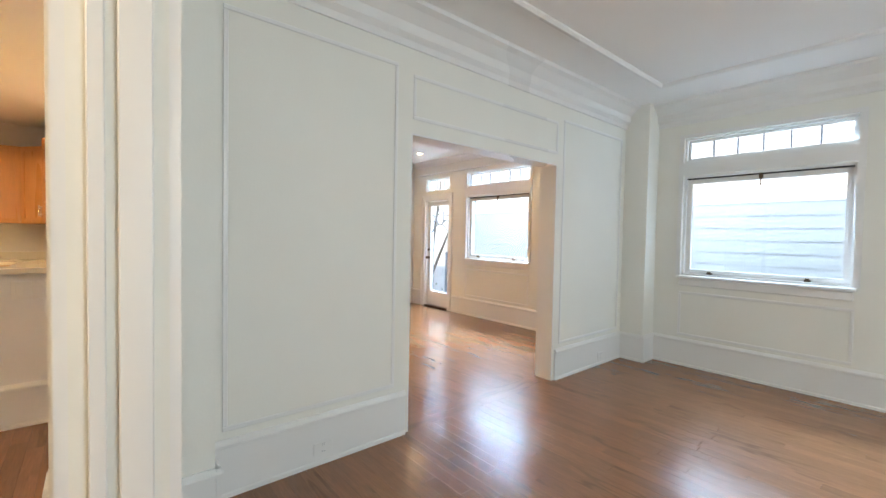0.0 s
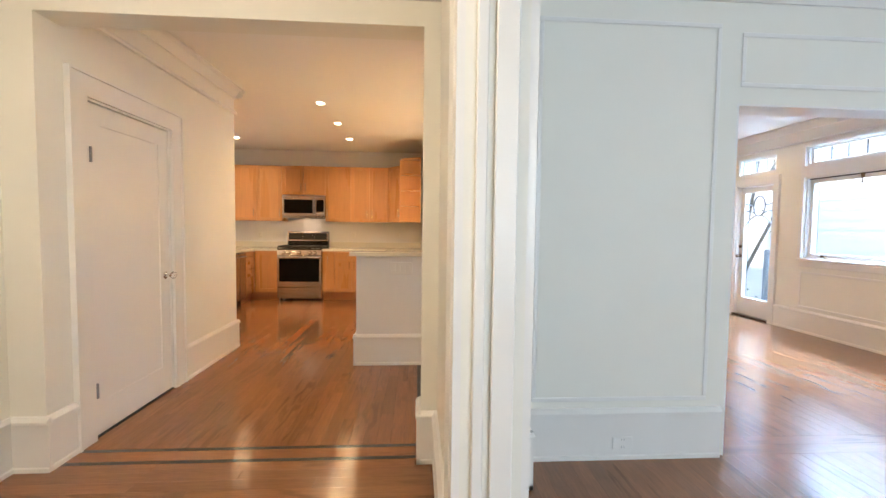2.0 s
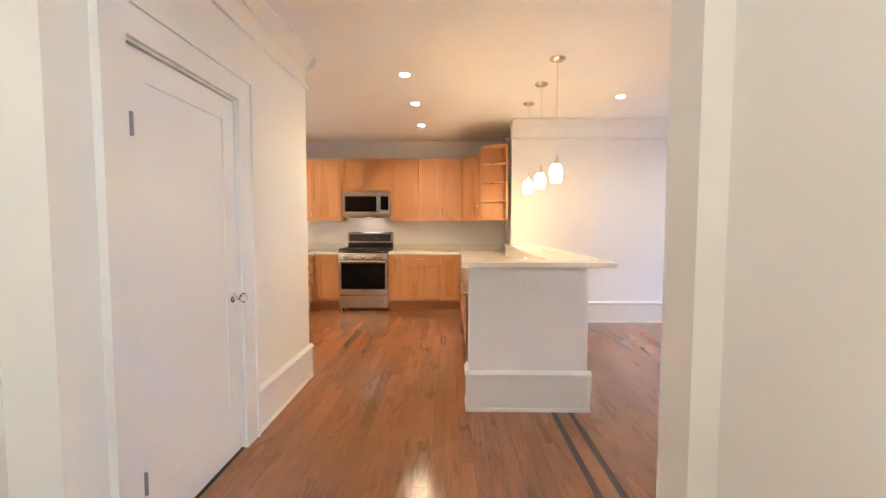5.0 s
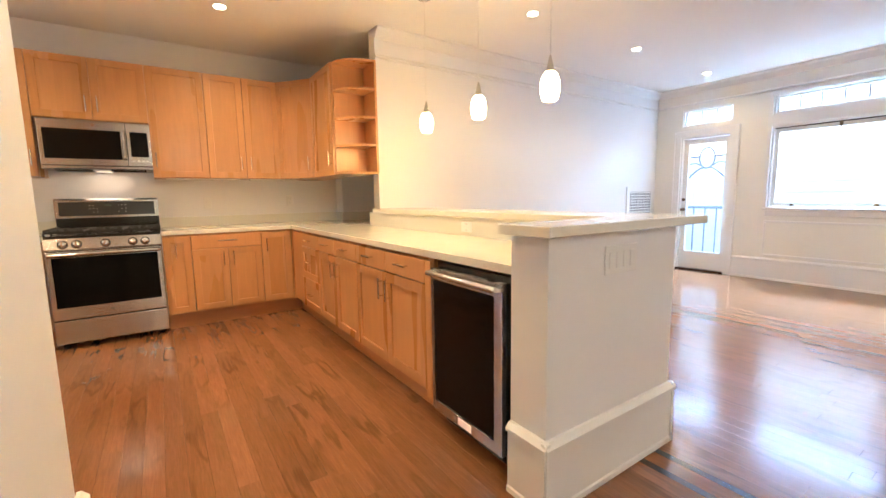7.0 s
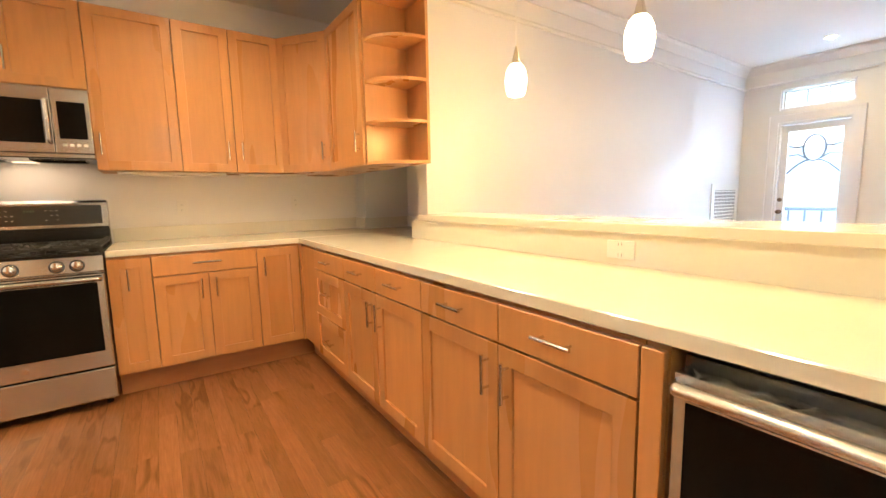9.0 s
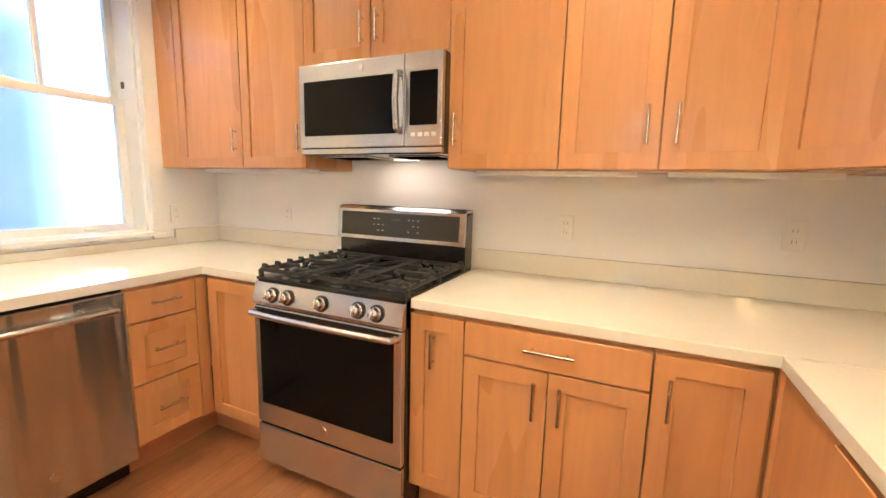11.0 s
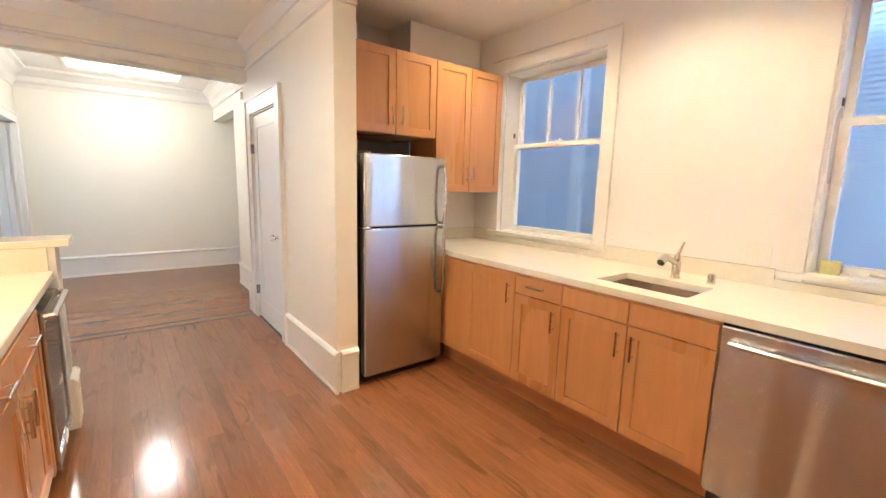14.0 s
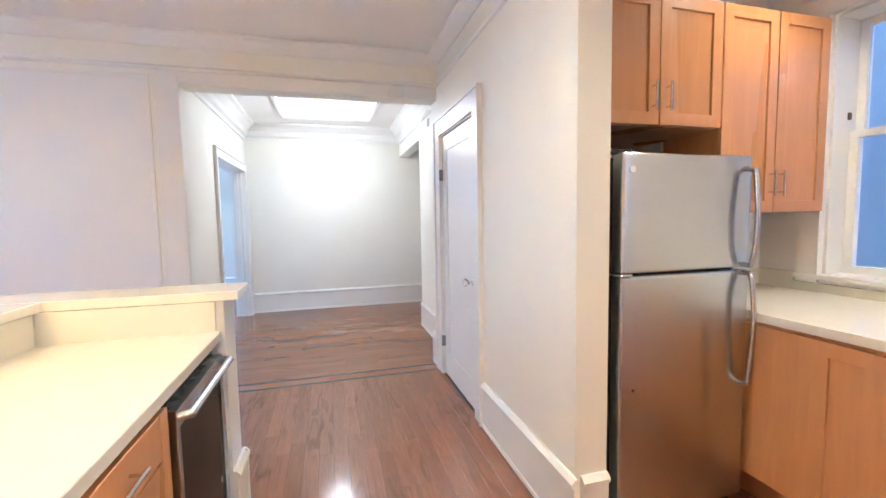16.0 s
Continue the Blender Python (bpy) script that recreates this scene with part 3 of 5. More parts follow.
def sash_window(name, y0, y1):
    """A double-hung window, three lights over one, in the kitchen's west wall (room face x = -3.20)."""
    win = tagged(thing(name, "white double-hung window with obscured glass", "window", -3.20, 0, 0), kind="structure")
    w = 0.11
    c = cells(bmesh.new(), [y0 - w, y0, y1, y1 + 0.10], [0.965, 2.41, 2.51], outside([(y0, y1, 0.9, 2.41)]), 0.002, 0.024, lambda u, v, q: (q, u, v))
    part("casing", c, WHITE, win)
    part("head_moulding", one_box(0.002, 0.04, y0 - w - 0.01, y1 + 0.10, 2.511, 2.53, 0.004), WHITE, win)
    f = ring_x(bmesh.new(), -0.24, -0.02, y0, y1, 1.0, 2.41, 0.016)
    part("window_frame", f, WHITE, win)
    part("window_sill", one_box(-0.16, 0.045, y0 - w, y1 + 0.10, 0.985, 1.012, 0.005, 2), WHITE, win)
    part("lower_sash", ring_x(bmesh.new(), -0.185, -0.145, y0 + 0.018, y1 - 0.018, 1.016, 1.80, 0.042), WHITE, win)
    g = part("pane", one_box(-0.170, -0.164, y0 + 0.05, y1 - 0.05, 1.05, 1.765), REEDED, win, "obscured rippled glass")
    g.visible_shadow = False
    up = ring_x(bmesh.new(), -0.228, -0.190, y0 + 0.018, y1 - 0.018, 1.765, 2.39, 0.038)
    part("upper_sash", up, WHITE, win)
    n, span = 3, (y1 - y0 - 0.112) / 3
    for i in range(n):
        a = y0 + 0.056 + i * span
        g = part("pane", one_box(-0.213, -0.207, a, a + span, 1.80, 2.355), REEDED, win, "obscured rippled glass")
        g.visible_shadow = False
        if i:
            part("glazing_bar", one_box(-0.224, -0.196, a - 0.013, a + 0.013, 1.80, 2.355, 0.003), WHITE, win)
    for yk in (y0 + 0.012, y1 - 0.012):
        part("sash_catch", one_box(-0.150, -0.125, yk - 0.012, yk + 0.012, 1.86, 1.90, 0.004), BRASS, win, "small dark catch")
    for yk in (y0 + 0.25, y1 - 0.25):
        part("sash_lift", one_box(-0.146, -0.128, yk - 0.03, yk + 0.03, 1.026, 1.04, 0.004), WHITE, win)
    lock = bmesh.new()
    ym = (y0 + y1) / 2
    box(lock, -0.18, -0.15, ym - 0.03, ym + 0.03, 1.80, 1.812, 0.003)
    rod(lock, (-0.165, ym, 1.812), (-0.165, ym, 1.825), 0.012)
    part("sash_lock", lock, PLASTIC, win)
    return win


sash_window("window_sink", *WIN_S)
sash_window("window_range", *WIN_R)


def balcony_door():
    y0, y1 = LD
    d = tagged(thing("door_balcony", "white glazed door with curved muntins, closed", "door", 5.50, 0, 0), kind="structure")
    f = bmesh.new()
    for a, b in ((y0, y0 + 0.02), (y1 - 0.02, y1)):
        box(f, 0.0, 0.17, a, b, 0.02, 2.02)
    box(f, 0.0, 0.17, y0, y1, 1.995, 2.02)
    ring_x(f, 0.02, 0.16, y0, y1, 2.17, 2.42, 0.018)
    part("door_frame", f, WHITE, d)
    part("threshold", one_box(-0.02, 0.19, y0, y1, 0.002, 0.022, 0.004), INLAY, d, "dark wooden threshold")
    a, b = y0 + 0.023, y1 - 0.023
    ga, gb, gz0, gz1 = y0 + 0.085, y1 - 0.095, 0.29, 1.91
    leaf = cells(bmesh.new(), [a, ga, gb, b], [0.025, gz0, gz1, 1.985], outside([(ga, gb, gz0, gz1)]), 0.05, 0.092, lambda u, v, q: (q, u, v))
    part("leaf", leaf, WHITE, d)
    g = part("pane", one_box(0.069, 0.073, ga, gb, gz0, gz1), GLASS, d, "clear glass")
    g.visible_shadow = False
    ym, zc = (ga + gb) / 2, 1.70
    oval = [(0.071, ym + 0.105 * math.cos(t * math.pi / 12), zc + 0.15 * math.sin(t * math.pi / 12)) for t in range(25)]
    # white muntins whose backlit shade is put into the grey
    part("muntin", bent(bmesh.new(), oval, 0.013), GREY_METAL_BACKLIT, d, "oval muntin")
    for s in (-1, 1):
        arc = [(0.071, ym + s * (0.03 + (gb - ga) / 2 * k - 0.03 * k), 1.53 + 0.03 * math.cos(k * 2.6) - 0.10 * k * k) for k in (0, 0.25, 0.5, 0.75, 1.0)]
        part("muntin", bent(bmesh.new(), arc, 0.012), GREY_METAL_BACKLIT, d)
        side = [(0.071, ym + s * 0.10, 1.73), (0.071, ym + s * 0.16, 1.715), (0.071, ym + s * (gb - ga) / 2, 1.74)]
        part("muntin", bent(bmesh.new(), side, 0.012), GREY_METAL_BACKLIT, d)
        low = [(0.071, ym + s * 0.07, 1.58), (0.071, ym + s * 0.15, 1.63), (0.071, ym + s * (gb - ga) / 2, 1.62)]
        part("muntin", bent(bmesh.new(), low, 0.010), GREY_METAL_BACKLIT, d)
    n, span = 3, (y1 - y0 - 0.076) / 3
    part("transom_sash", ring_x(bmesh.new(), 0.06, 0.10, y0 + 0.02, y1 - 0.02, 2.19, 2.40, 0.018), WHITE, d)
    for i in range(n):
        q = y0 + 0.038 + i * span
        g = part("pane", one_box(0.078, 0.082, q + 0.006, q + span - 0.006, 2.208, 2.382), GLASS, d)
        g.visible_shadow = False
        if i:
            # backlit shade of this white bar is painted in as grey
            part("glazing_bar", one_box(0.068, 0.094, q - 0.0075, q + 0.0075, 2.208, 2.382, 0.003), GREY_METAL_BACKLIT, d)
    k = bmesh.new()
    yk = y1 - 0.055
    rod(k, (0.05, yk, 0.93), (0.035, yk, 0.93), 0.026, 14)
    rod(k, (0.035, yk, 0.93), (0.0, yk, 0.93), 0.009)
    bmesh.ops.create_uvsphere(k, u_segments=14, v_segments=8, radius=0.026, matrix=Matrix.Translation((-0.005, yk, 0.93)))
    part("knob", k, BRASS, d, "dark metal knob", True)
    part("deadbolt", rod(bmesh.new(), (0.05, yk, 1.08), (0.03, yk, 1.08), 0.024, 14), BRASS, d, "dark metal bolt", True)
    return d


balcony_door()


def closet_door():
    d = tagged(thing("door_closet", "white one-panel closet door, closed", "door", -1.50, 0, 0), kind="structure")
    y0, y1 = 2.41, 3.24
    f = bmesh.new()
    box(f, -0.15, 0.0, y0, y0 + 0.012, 0, 2.05)
    box(f, -0.15, 0.0, y1 - 0.012, y1, 0, 2.05)
    box(f, -0.15, 0.0, y0 + 0.012, y1 - 0.012, 2.038, 2.05)
    part("door_frame", f, WHITE, d)
    a, b, z0, z1, s = y0 + 0.016, y1 - 0.016, 0.012, 2.030, 0.115
    leaf = cells(bmesh.new(), [a, a + s, b - s, b], [z0, z0 + 0.20, z1 - 0.12, z1], outside([(a + s, b - s, z0 + 0.20, z1 - 0.12)]), -0.050, -0.008, lambda u, v, q: (q, u, v))
    part("leaf", leaf, WHITE, d)
    # dark strip painting the shade below the leaf
    part("floor_gap", one_box(-0.06, 0.004, y0 + 0.012, y1 - 0.012, 0.0005, 0.010), GAP_SHADE, d, "dark strip for the shade under the door")
    p = bmesh.new()
    box(p, -0.040, -0.014, a + s, b - s, z0 + 0.20, z1 - 0.12)
    part("door_panel", p, WHITE, d)
    k = lathe(bmesh.new(), [(0.030, 0), (0.030, 0.003), (0.024, 0.007), (0.013, 0.010), (0.011, 0.034), (0.017, 0.038), (0.015, 0.042)], 18)
    k.transform(pose(-0.008, b - 0.055, 0.92, 0, 90, 0))
    rose = part("rosette", k, CHROME, d, "polished metal rosette", True)
    k = lathe(bmesh.new(), [(0.014, 0.042), (0.022, 0.048), (0.028, 0.058), (0.026, 0.070), (0.016, 0.077)], 8)
    k.transform(pose(-0.008, b - 0.055, 0.92, 0, 90, 0))
    part("knob", k, CRYSTAL, rose, "faceted clear glass knob")
    for z in (0.30, 1.72):
        hb = rod(bmesh.new(), (0.018, a - 0.003, z - 0.045), (0.018, a - 0.003, z + 0.045), 0.009, 8)
        box(hb, -0.008, 0.018, a - 0.001, a + 0.003, z - 0.045, z + 0.045)
        part("hinge", hb, GREY_METAL_BACKLIT, d, "grey metal hinge")
    return d


closet_door()

# ---------------------------------------------------------------- kitchen cabinets
# In a cabinet's own frame x runs along its width, its front looks to -y, z is up.


def shaker(parent, x0, x1, z0, z1, y=0.0, rail=0.058, name="door"):
    """A shaker front: frame of stiles and rails round a recessed panel."""
    g = 0.0026
    x0, x1, z0, z1 = x0 + g, x1 - g, z0 + g, z1 - g
    t0, t1 = y - 0.020, y
    bm = cells(bmesh.new(), [x0, x0 + rail, x1 - rail, x1], [z0, z0 + rail, z1 - rail, z1], outside([(x0 + rail, x1 - rail, z0 + rail, z1 - rail)]), t0, t1,
               lambda u, v, w: (u, w, v))
    bmesh.ops.recalc_face_normals(bm, faces=bm.faces[:])
    rim = [e for e in bm.edges if all(abs(q.co.y - t0) < 1e-5 for q in e.verts) and abs(e.link_faces[0].normal.dot(e.link_faces[1].normal)) < 0.5]
    bmesh.ops.bevel(bm, geom=rim, offset=0.002, segments=2, affect="EDGES", profile=0.6)
    ob = part(name, bm, MAPLE, parent)
    part("panel", one_box(x0 + rail, x1 - rail, t0 + 0.010, t1 - 0.003, z0 + rail, z1 - rail), MAPLE, ob)
    return ob


def slab(parent, x0, x1, z0, z1, y=0.0, name="drawer_front"):
    g = 0.0026
    return part(name, one_box(x0 + g, x1 - g, y - 0.020, y, z0 + g, z1 - g, 0.002), MAPLE, parent)


def pull(parent, x, z, upright=True, y=-0.020, length=0.13):
    bm = bmesh.new()
    h = length / 2
    if upright:
        rod(bm, (x, y - 0.030, z - h), (x, y - 0.030, z + h), 0.006, 10)
        for s in (-0.7, 0.7):
            rod(bm, (x, y, z + s * h), (x, y - 0.030, z + s * h), 0.0045, 8)
    else:
        rod(bm, (x - h, y - 0.030, z), (x + h, y - 0.030, z), 0.006, 10)
        for s in (-0.7, 0.7):
            rod(bm, (x + s * h, y, z), (x + s * h, y - 0.030, z), 0.0045, 8)
    return part("handle", bm, NICKEL, parent, "satin nickel bar handle", True)


TOP = 0.875
FRONT_TOP = 0.862
KICK = 0.145


def base_unit(x, y, rz, w, label, d=0.60):
    c = thing("base_cabinet", label, "cabinet", x, y, 0, rz, "kitchen base cabinets")
    part("body", one_box(0.0015, w - 0.0015, 0.007, d, KICK, TOP), MAPLE, c)
    part("toe_kick", one_box(0.0, w, 0.075, 0.095, 0.0, KICK), MAPLE_SHADED, c)
    return c


# north run, right of the range
c = base_unit(-1.228, 7.245, 0, 0.218, "honey maple base cabinet with one narrow door beside the range")
pull(shaker(c, 0.0, 0.218, KICK + 0.01, FRONT_TOP), 0.100, 0.735)
c = base_unit(-1.010, 7.245, 0, 0.600, "honey maple base cabinet with a wide drawer over two doors")
pull(slab(c, 0.0, 0.60, 0.735, FRONT_TOP), 0.30, 0.805, False, length=0.16)
pull(shaker(c, 0.0, 0.30, KICK + 0.01, 0.733), 0.258, 0.635)
pull(shaker(c, 0.30, 0.60, KICK + 0.01, 0.733), 0.342, 0.635)
c = base_unit(-0.410, 7.245, 0, 0.300, "honey maple corner base cabinet with one door")
pull(shaker(c, 0.0, 0.285, KICK + 0.01, FRONT_TOP), 0.045, 0.735)
# north run, left of the range
c = base_unit(-2.400, 7.245, 0, 0.395, "honey maple corner base cabinet with a plain door beside the range")
shaker(c, 0.03, 0.395, KICK + 0.01, FRONT_TOP)

# peninsula run, fronts look to -x
PX = -0.095
c = base_unit(PX, 7.245, -90, 0.345, "honey maple corner filler of the peninsula")
slab(c, 0.0, 0.345, KICK + 0.01, FRONT_TOP, 0.012, "filler_panel")
part("toe_kick_corner", box(one_box(-0.095, 0.0, 0.075, 0.095, 0.0, KICK), -0.095, -0.075, -0.015, 0.074, 0.0, KICK), MAPLE_SHADED, c)
part("corner_stile", one_box(-0.001, 0.02, -0.019, 0.012, KICK, TOP), MAPLE, c)
c = base_unit(PX, 6.900, -90, 0.540, "honey maple base cabinet with three drawers in the peninsula")
for a, b, z in ((0.735, FRONT_TOP, 0.800), (0.435, 0.733, 0.60), (KICK + 0.01, 0.433, 0.29)):
    f = slab(c, 0, 0.54, a, b) if b - a < 0.2 else shaker(c, 0, 0.54, a, b, name="drawer_front")
    pull(f, 0.27, z, False)
for y0, w in ((6.360, 0.840), (5.520, 0.910)):
    c = base_unit(PX, y0, -90, w, "honey maple peninsula cabinet with two drawers over two doors")
    h = w / 2
    for k in (0, 1):
        pull(slab(c, h * k, h * (k + 1), 0.735, FRONT_TOP), h * k + h / 2, 0.805, False)
    pull(shaker(c, 0, h, KICK + 0.01, 0.733), h - 0.045, 0.625)
    pull(shaker(c, h, w, KICK + 0.01, 0.733), h + 0.045, 0.625)
c = base_unit(PX, 4.610, -90, 0.055, "narrow honey maple filler beside the wine cooler")
slab(c, 0.0, 0.055, KICK - 0.03, FRONT_TOP, 0.0, "filler_panel")

# sink run, fronts look to +x
SX = -2.415
c = base_unit(SX, 6.880, 90, 0.365, "honey maple base cabinet with three drawers beside the dishwasher")
for a, b, z in ((0.715, FRONT_TOP, 0.795), (0.435, 0.713, 0.58), (KICK + 0.01, 0.433, 0.30)):
    f = slab(c, 0, 0.30, a, b) if b - a < 0.2 else shaker(c, 0, 0.30, a, b, name="drawer_front")
    pull(f, 0.15, z, False)
slab(c, 0.302, 0.365, KICK, FRONT_TOP, 0.0, "filler_panel")
part("toe_kick_corner", box(one_box(0.365, 0.460, 0.075, 0.095, 0.0, KICK), 0.440, 0.460, -0.015, 0.074, 0.0, KICK), MAPLE_SHADED, c)
c = base_unit(SX, 5.500, 90, 0.800, "honey maple sink base cabinet with two doors and false drawers", d=0.12)
for k in (0, 1):
    slab(c, 0.4 * k, 0.4 * (k + 1), 0.745, FRONT_TOP, name="false_drawer")
pull(shaker(c, 0, 0.40, KICK + 0.01, 0.743), 0.36, 0.635)
pull(shaker(c, 0.40, 0.80, KICK + 0.01, 0.743), 0.44, 0.635)
c = base_unit(SX, 5.140, 90, 0.360, "honey maple base cabinet with a drawer over one door")
pull(slab(c, 0, 0.36, 0.745, FRONT_TOP), 0.18, 0.808, False)
pull(shaker(c, 0, 0.36, KICK + 0.01, 0.743), 0.315, 0.635)
c = base_unit(SX, 4.660, 90, 0.480, "honey maple base cabinet with one full-height door")
pull(shaker(c, 0, 0.48, KICK + 0.01, FRONT_TOP), 0.435, 0.735)
c = base_unit(SX, 4.300, 90, 0.360, "dark-toned maple end filler beside the refrigerator")
slab(c, 0.0, 0.36, KICK, FRONT_TOP, 0.012, "filler_panel")

# ---------------------------------------------------------------- upper cabinets
UP0, UP1 = 1.402, 2.405


def wall_unit(x, y, rz, w, z0, z1, label, d=0.34):
    c = thing("wall_cabinet", label, "cabinet", x, y, z0, rz, "kitchen wall cabinets")
    part("body", one_box(0.001, w - 0.001, 0.007, d, 0.0, z1 - z0), MAPLE, c)
    return c


hu = UP1 - UP0
c = wall_unit(-3.198, 7.570, 0, 0.728, UP0, UP1, "honey maple wall cabinet with one door beside the window", 0.355)
slab(c, 0, 0.20, 0, hu, 0.0, "filler_panel")
pull(shaker(c, 0.20, 0.728, 0, hu), 0.685, 0.15)
c = wall_unit(-2.470, 7.570, 0, 0.450, UP0, UP1, "honey maple wall cabinet with one door beside the microwave", 0.355)
pull(shaker(c, 0, 0.45, 0, hu), 0.42, 0.15)
c = wall_unit(-2.020, 7.570, 0, 0.780, 1.885, UP1, "short honey maple wall cabinet with two doors over the microwave", 0.355)
pull(shaker(c, 0, 0.39, 0, UP1 - 1.885), 0.35, 0.13)
pull(shaker(c, 0.39, 0.78, 0, UP1 - 1.885), 0.43, 0.13)
c = wall_unit(-1.240, 7.570, 0, 0.460, UP0, UP1, "honey maple wall cabinet with one door", 0.355)
pull(shaker(c, 0, 0.46, 0, hu), 0.035, 0.16)
c = wall_unit(-0.780, 7.570, 0, 0.680, UP0, UP1, "honey maple wall cabinet with two doors", 0.355)
pull(shaker(c, 0, 0.34, 0, hu), 0.295, 0.15)
pull(shaker(c, 0.34, 0.68, 0, hu), 0.385, 0.15)
# the corner unit has a slanting front
turn = math.degrees(math.atan2(-0.35, 0.27))
c = thing("wall_cabinet", "honey maple diagonal corner wall cabinet with one door", "cabinet", -0.10, 7.57, UP0, turn, "kitchen wall cabinets")
bm = bmesh.new()
back = pose(-0.10, 7.57, 0, 0, 0, turn).inverted()
ring = [back @ Vector((x, y, 0)) for x, y in ((-0.099, 7.572), (0.169, 7.224), (0.487, 7.224), (0.487, 7.926), (-0.099, 7.926))]
lo = [bm.verts.new(p) for p in ring]
hi = [bm.verts.new(p + Vector((0, 0, hu))) for p in ring]
for i in range(5):
    bm.faces.new((lo[i], lo[(i + 1) % 5], hi[(i + 1) % 5], hi[i]))
bm.faces.new(lo[::-1])
bm.faces.new(hi)
part("body", bm, MAPLE, c)
pull(shaker(c, 0.004, 0.438, 0, hu), 0.39, 0.15)
c = wall_unit(0.170, 7.222, -90, 0.610, UP0, UP1, "honey maple wall cabinet with one door beside the open shelves", 0.318)
pull(shaker(c, 0.0, 0.61, 0, hu), 0.56, 0.15)

# open quarter-round end shelves
s = thing("corner_shelf", "honey maple open end shelves with rounded fronts", "shelf", 0.17, 6.610, UP0, 0)
part("back_panel", one_box(0.300, 0.318, -0.255, 0, 0, hu), MAPLE, s)
part("side_panel", one_box(0.0, 0.300, -0.014, 0.0, 0, hu), MAPLE, s)
for k in range(5):
    z = (hu - 0.018) * k / 4
    bm = bmesh.new()
    rim = [(0.0, -0.014)] + [(0.300 - 0.300 * math.cos(a), -0.014 - 0.236 * math.sin(a)) for a in [radians(18 + 72 * i / 9) for i in range(10)]] + [(0.300, -0.014)]
    lo = [bm.verts.new((x, y, z)) for x, y in rim]
    hi = [bm.verts.new((x, y, z + 0.018)) for x, y in rim]
    for i in range(len(rim)):
        j = (i + 1) % len(rim)
        bm.faces.new((lo[i], lo[j], hi[j], hi[i]))
    bm.faces.new(lo[::-1])
    bm.faces.new(hi)
    part("shelf_board", bm, MAPLE, s)

# over the refrigerator, fronts look to +y
c = wall_unit(-1.660, 4.185, 180, 0.765, 1.775, 2.370, "honey maple wall cabinet with two doors over the refrigerator", 0.60)
pull(shaker(c, 0.0, 0.40, 0, 0.595), 0.36, 0.13)
pull(shaker(c, 0.40, 0.765, 0, 0.595), 0.44, 0.13)
c = wall_unit(-2.427, 4.185, 180, 0.715, 1.362, 2.370, "tall honey maple wall cabinet with two doors beside the window", 0.345)
pull(shaker(c, 0.0, 0.357, 0, 1.008), 0.325, 0.15)
pull(shaker(c, 0.357, 0.715, 0, 1.008), 0.39, 0.15)

# slim lights under the wall cabinets
for x0, x1 in ((-2.95, -2.1), (-1.15, -0.5), (-0.40, 0.10)):
    u = thing("under_cabinet_light", "slim white light bar under the wall cabinets", "light", (x0 + x1) / 2, 7.70, UP0 - 0.020, 0, "under-cabinet lights")
    w = (x1 - x0) / 2
    part("housing", one_box(-w, w, -0.04, 0.04, 0, 0.020, 0.003), PLASTIC, u)

# ---------------------------------------------------------------- worktops
bm = bmesh.new()
T0, T1 = 0.877, 0.915
box(bm, -1.226, 1.088, 7.222, 7.928, T0, T1, 0.003)
wt = tagged(thing("worktop_peninsula", "white quartz worktop on the range wall and peninsula", "countertop", 0, 0, 0))
part("slab_north", bm, QUARTZ, wt)
part("slab_peninsula", one_box(-0.118, 0.518, 3.955, 7.2205, T0, T1, 0.003), QUARTZ, wt)
bm = bmesh.new()
box(bm, 0.52, 1.088, 6.642, 7.2205, T0, T1)
part("slab_niche", bm, QUARTZ, wt)
for k in ((-1.226, 0.638, 7.908, 7.928), (0.618, 0.638, 7.70, 7.908), (0.638, 1.088, 7.70, 7.718), (1.068, 1.088, 6.642, 7.70)):
    part("upstand", one_box(*k, T1, T1 + 0.10, 0.002), QUARTZ, wt)
ws = tagged(thing("worktop_sink", "white quartz worktop with a cut-out for the sink", "countertop", 0, 0, 0))
SK = (-2.86, -2.52, 5.63, 6.11)
bm = cells(bmesh.new(), [-3.198, SK[0], SK[1], -2.42, -2.393, -1.994], [3.832, 4.44, SK[2], SK[3], 7.222, 7.928],
           lambda u, v: not (SK[0] < u < SK[1] and SK[2] < v < SK[3]) and not (u > -2.393 and v < 7.222) and not (u > -2.42 and v < 4.44), T0, T1, lambda u, v, w: (u, v, w))
part("slab", bm, QUARTZ, ws)
for *k, h in ((-3.198, -3.178, 3.832, 4.05, 0.10), (-3.198, -3.178, 5.285, 6.275, 0.10), (-3.198, -3.178, 4.05, 5.285, 0.048), (-3.198, -3.178, 6.275, 7.60, 0.048),
              (-3.198, -3.178, 7.60, 7.928, 0.10), (-3.178, -1.994, 7.908, 7.928, 0.10), (-3.178, -2.43, 3.832, 3.852, 0.10)):
    part("upstand", one_box(*k, T1, T1 + h, 0.002), QUARTZ, ws)

# sink, tap and soap pump
s = thing("sink", "undermounted stainless steel sink", "sink", -2.69, 5.87, 0.70)
bm = bmesh.new()
hx, hy = 0.178, 0.248
for a in (-1, 1):
    box(bm, a * hx, a * (hx + 0.004), -hy, hy, 0, 0.176)
    box(bm, -hx, hx, a * hy, a * (hy + 0.004), 0, 0.176)
box(bm, -hx, hx, -hy, hy, -0.004, 0.0)
part("bowl", bm, STEEL, s)
part("drain", rod(bmesh.new(), (0, 0, 0), (0, 0, 0.004), 0.045, 20), CHROME, s, "round drain")
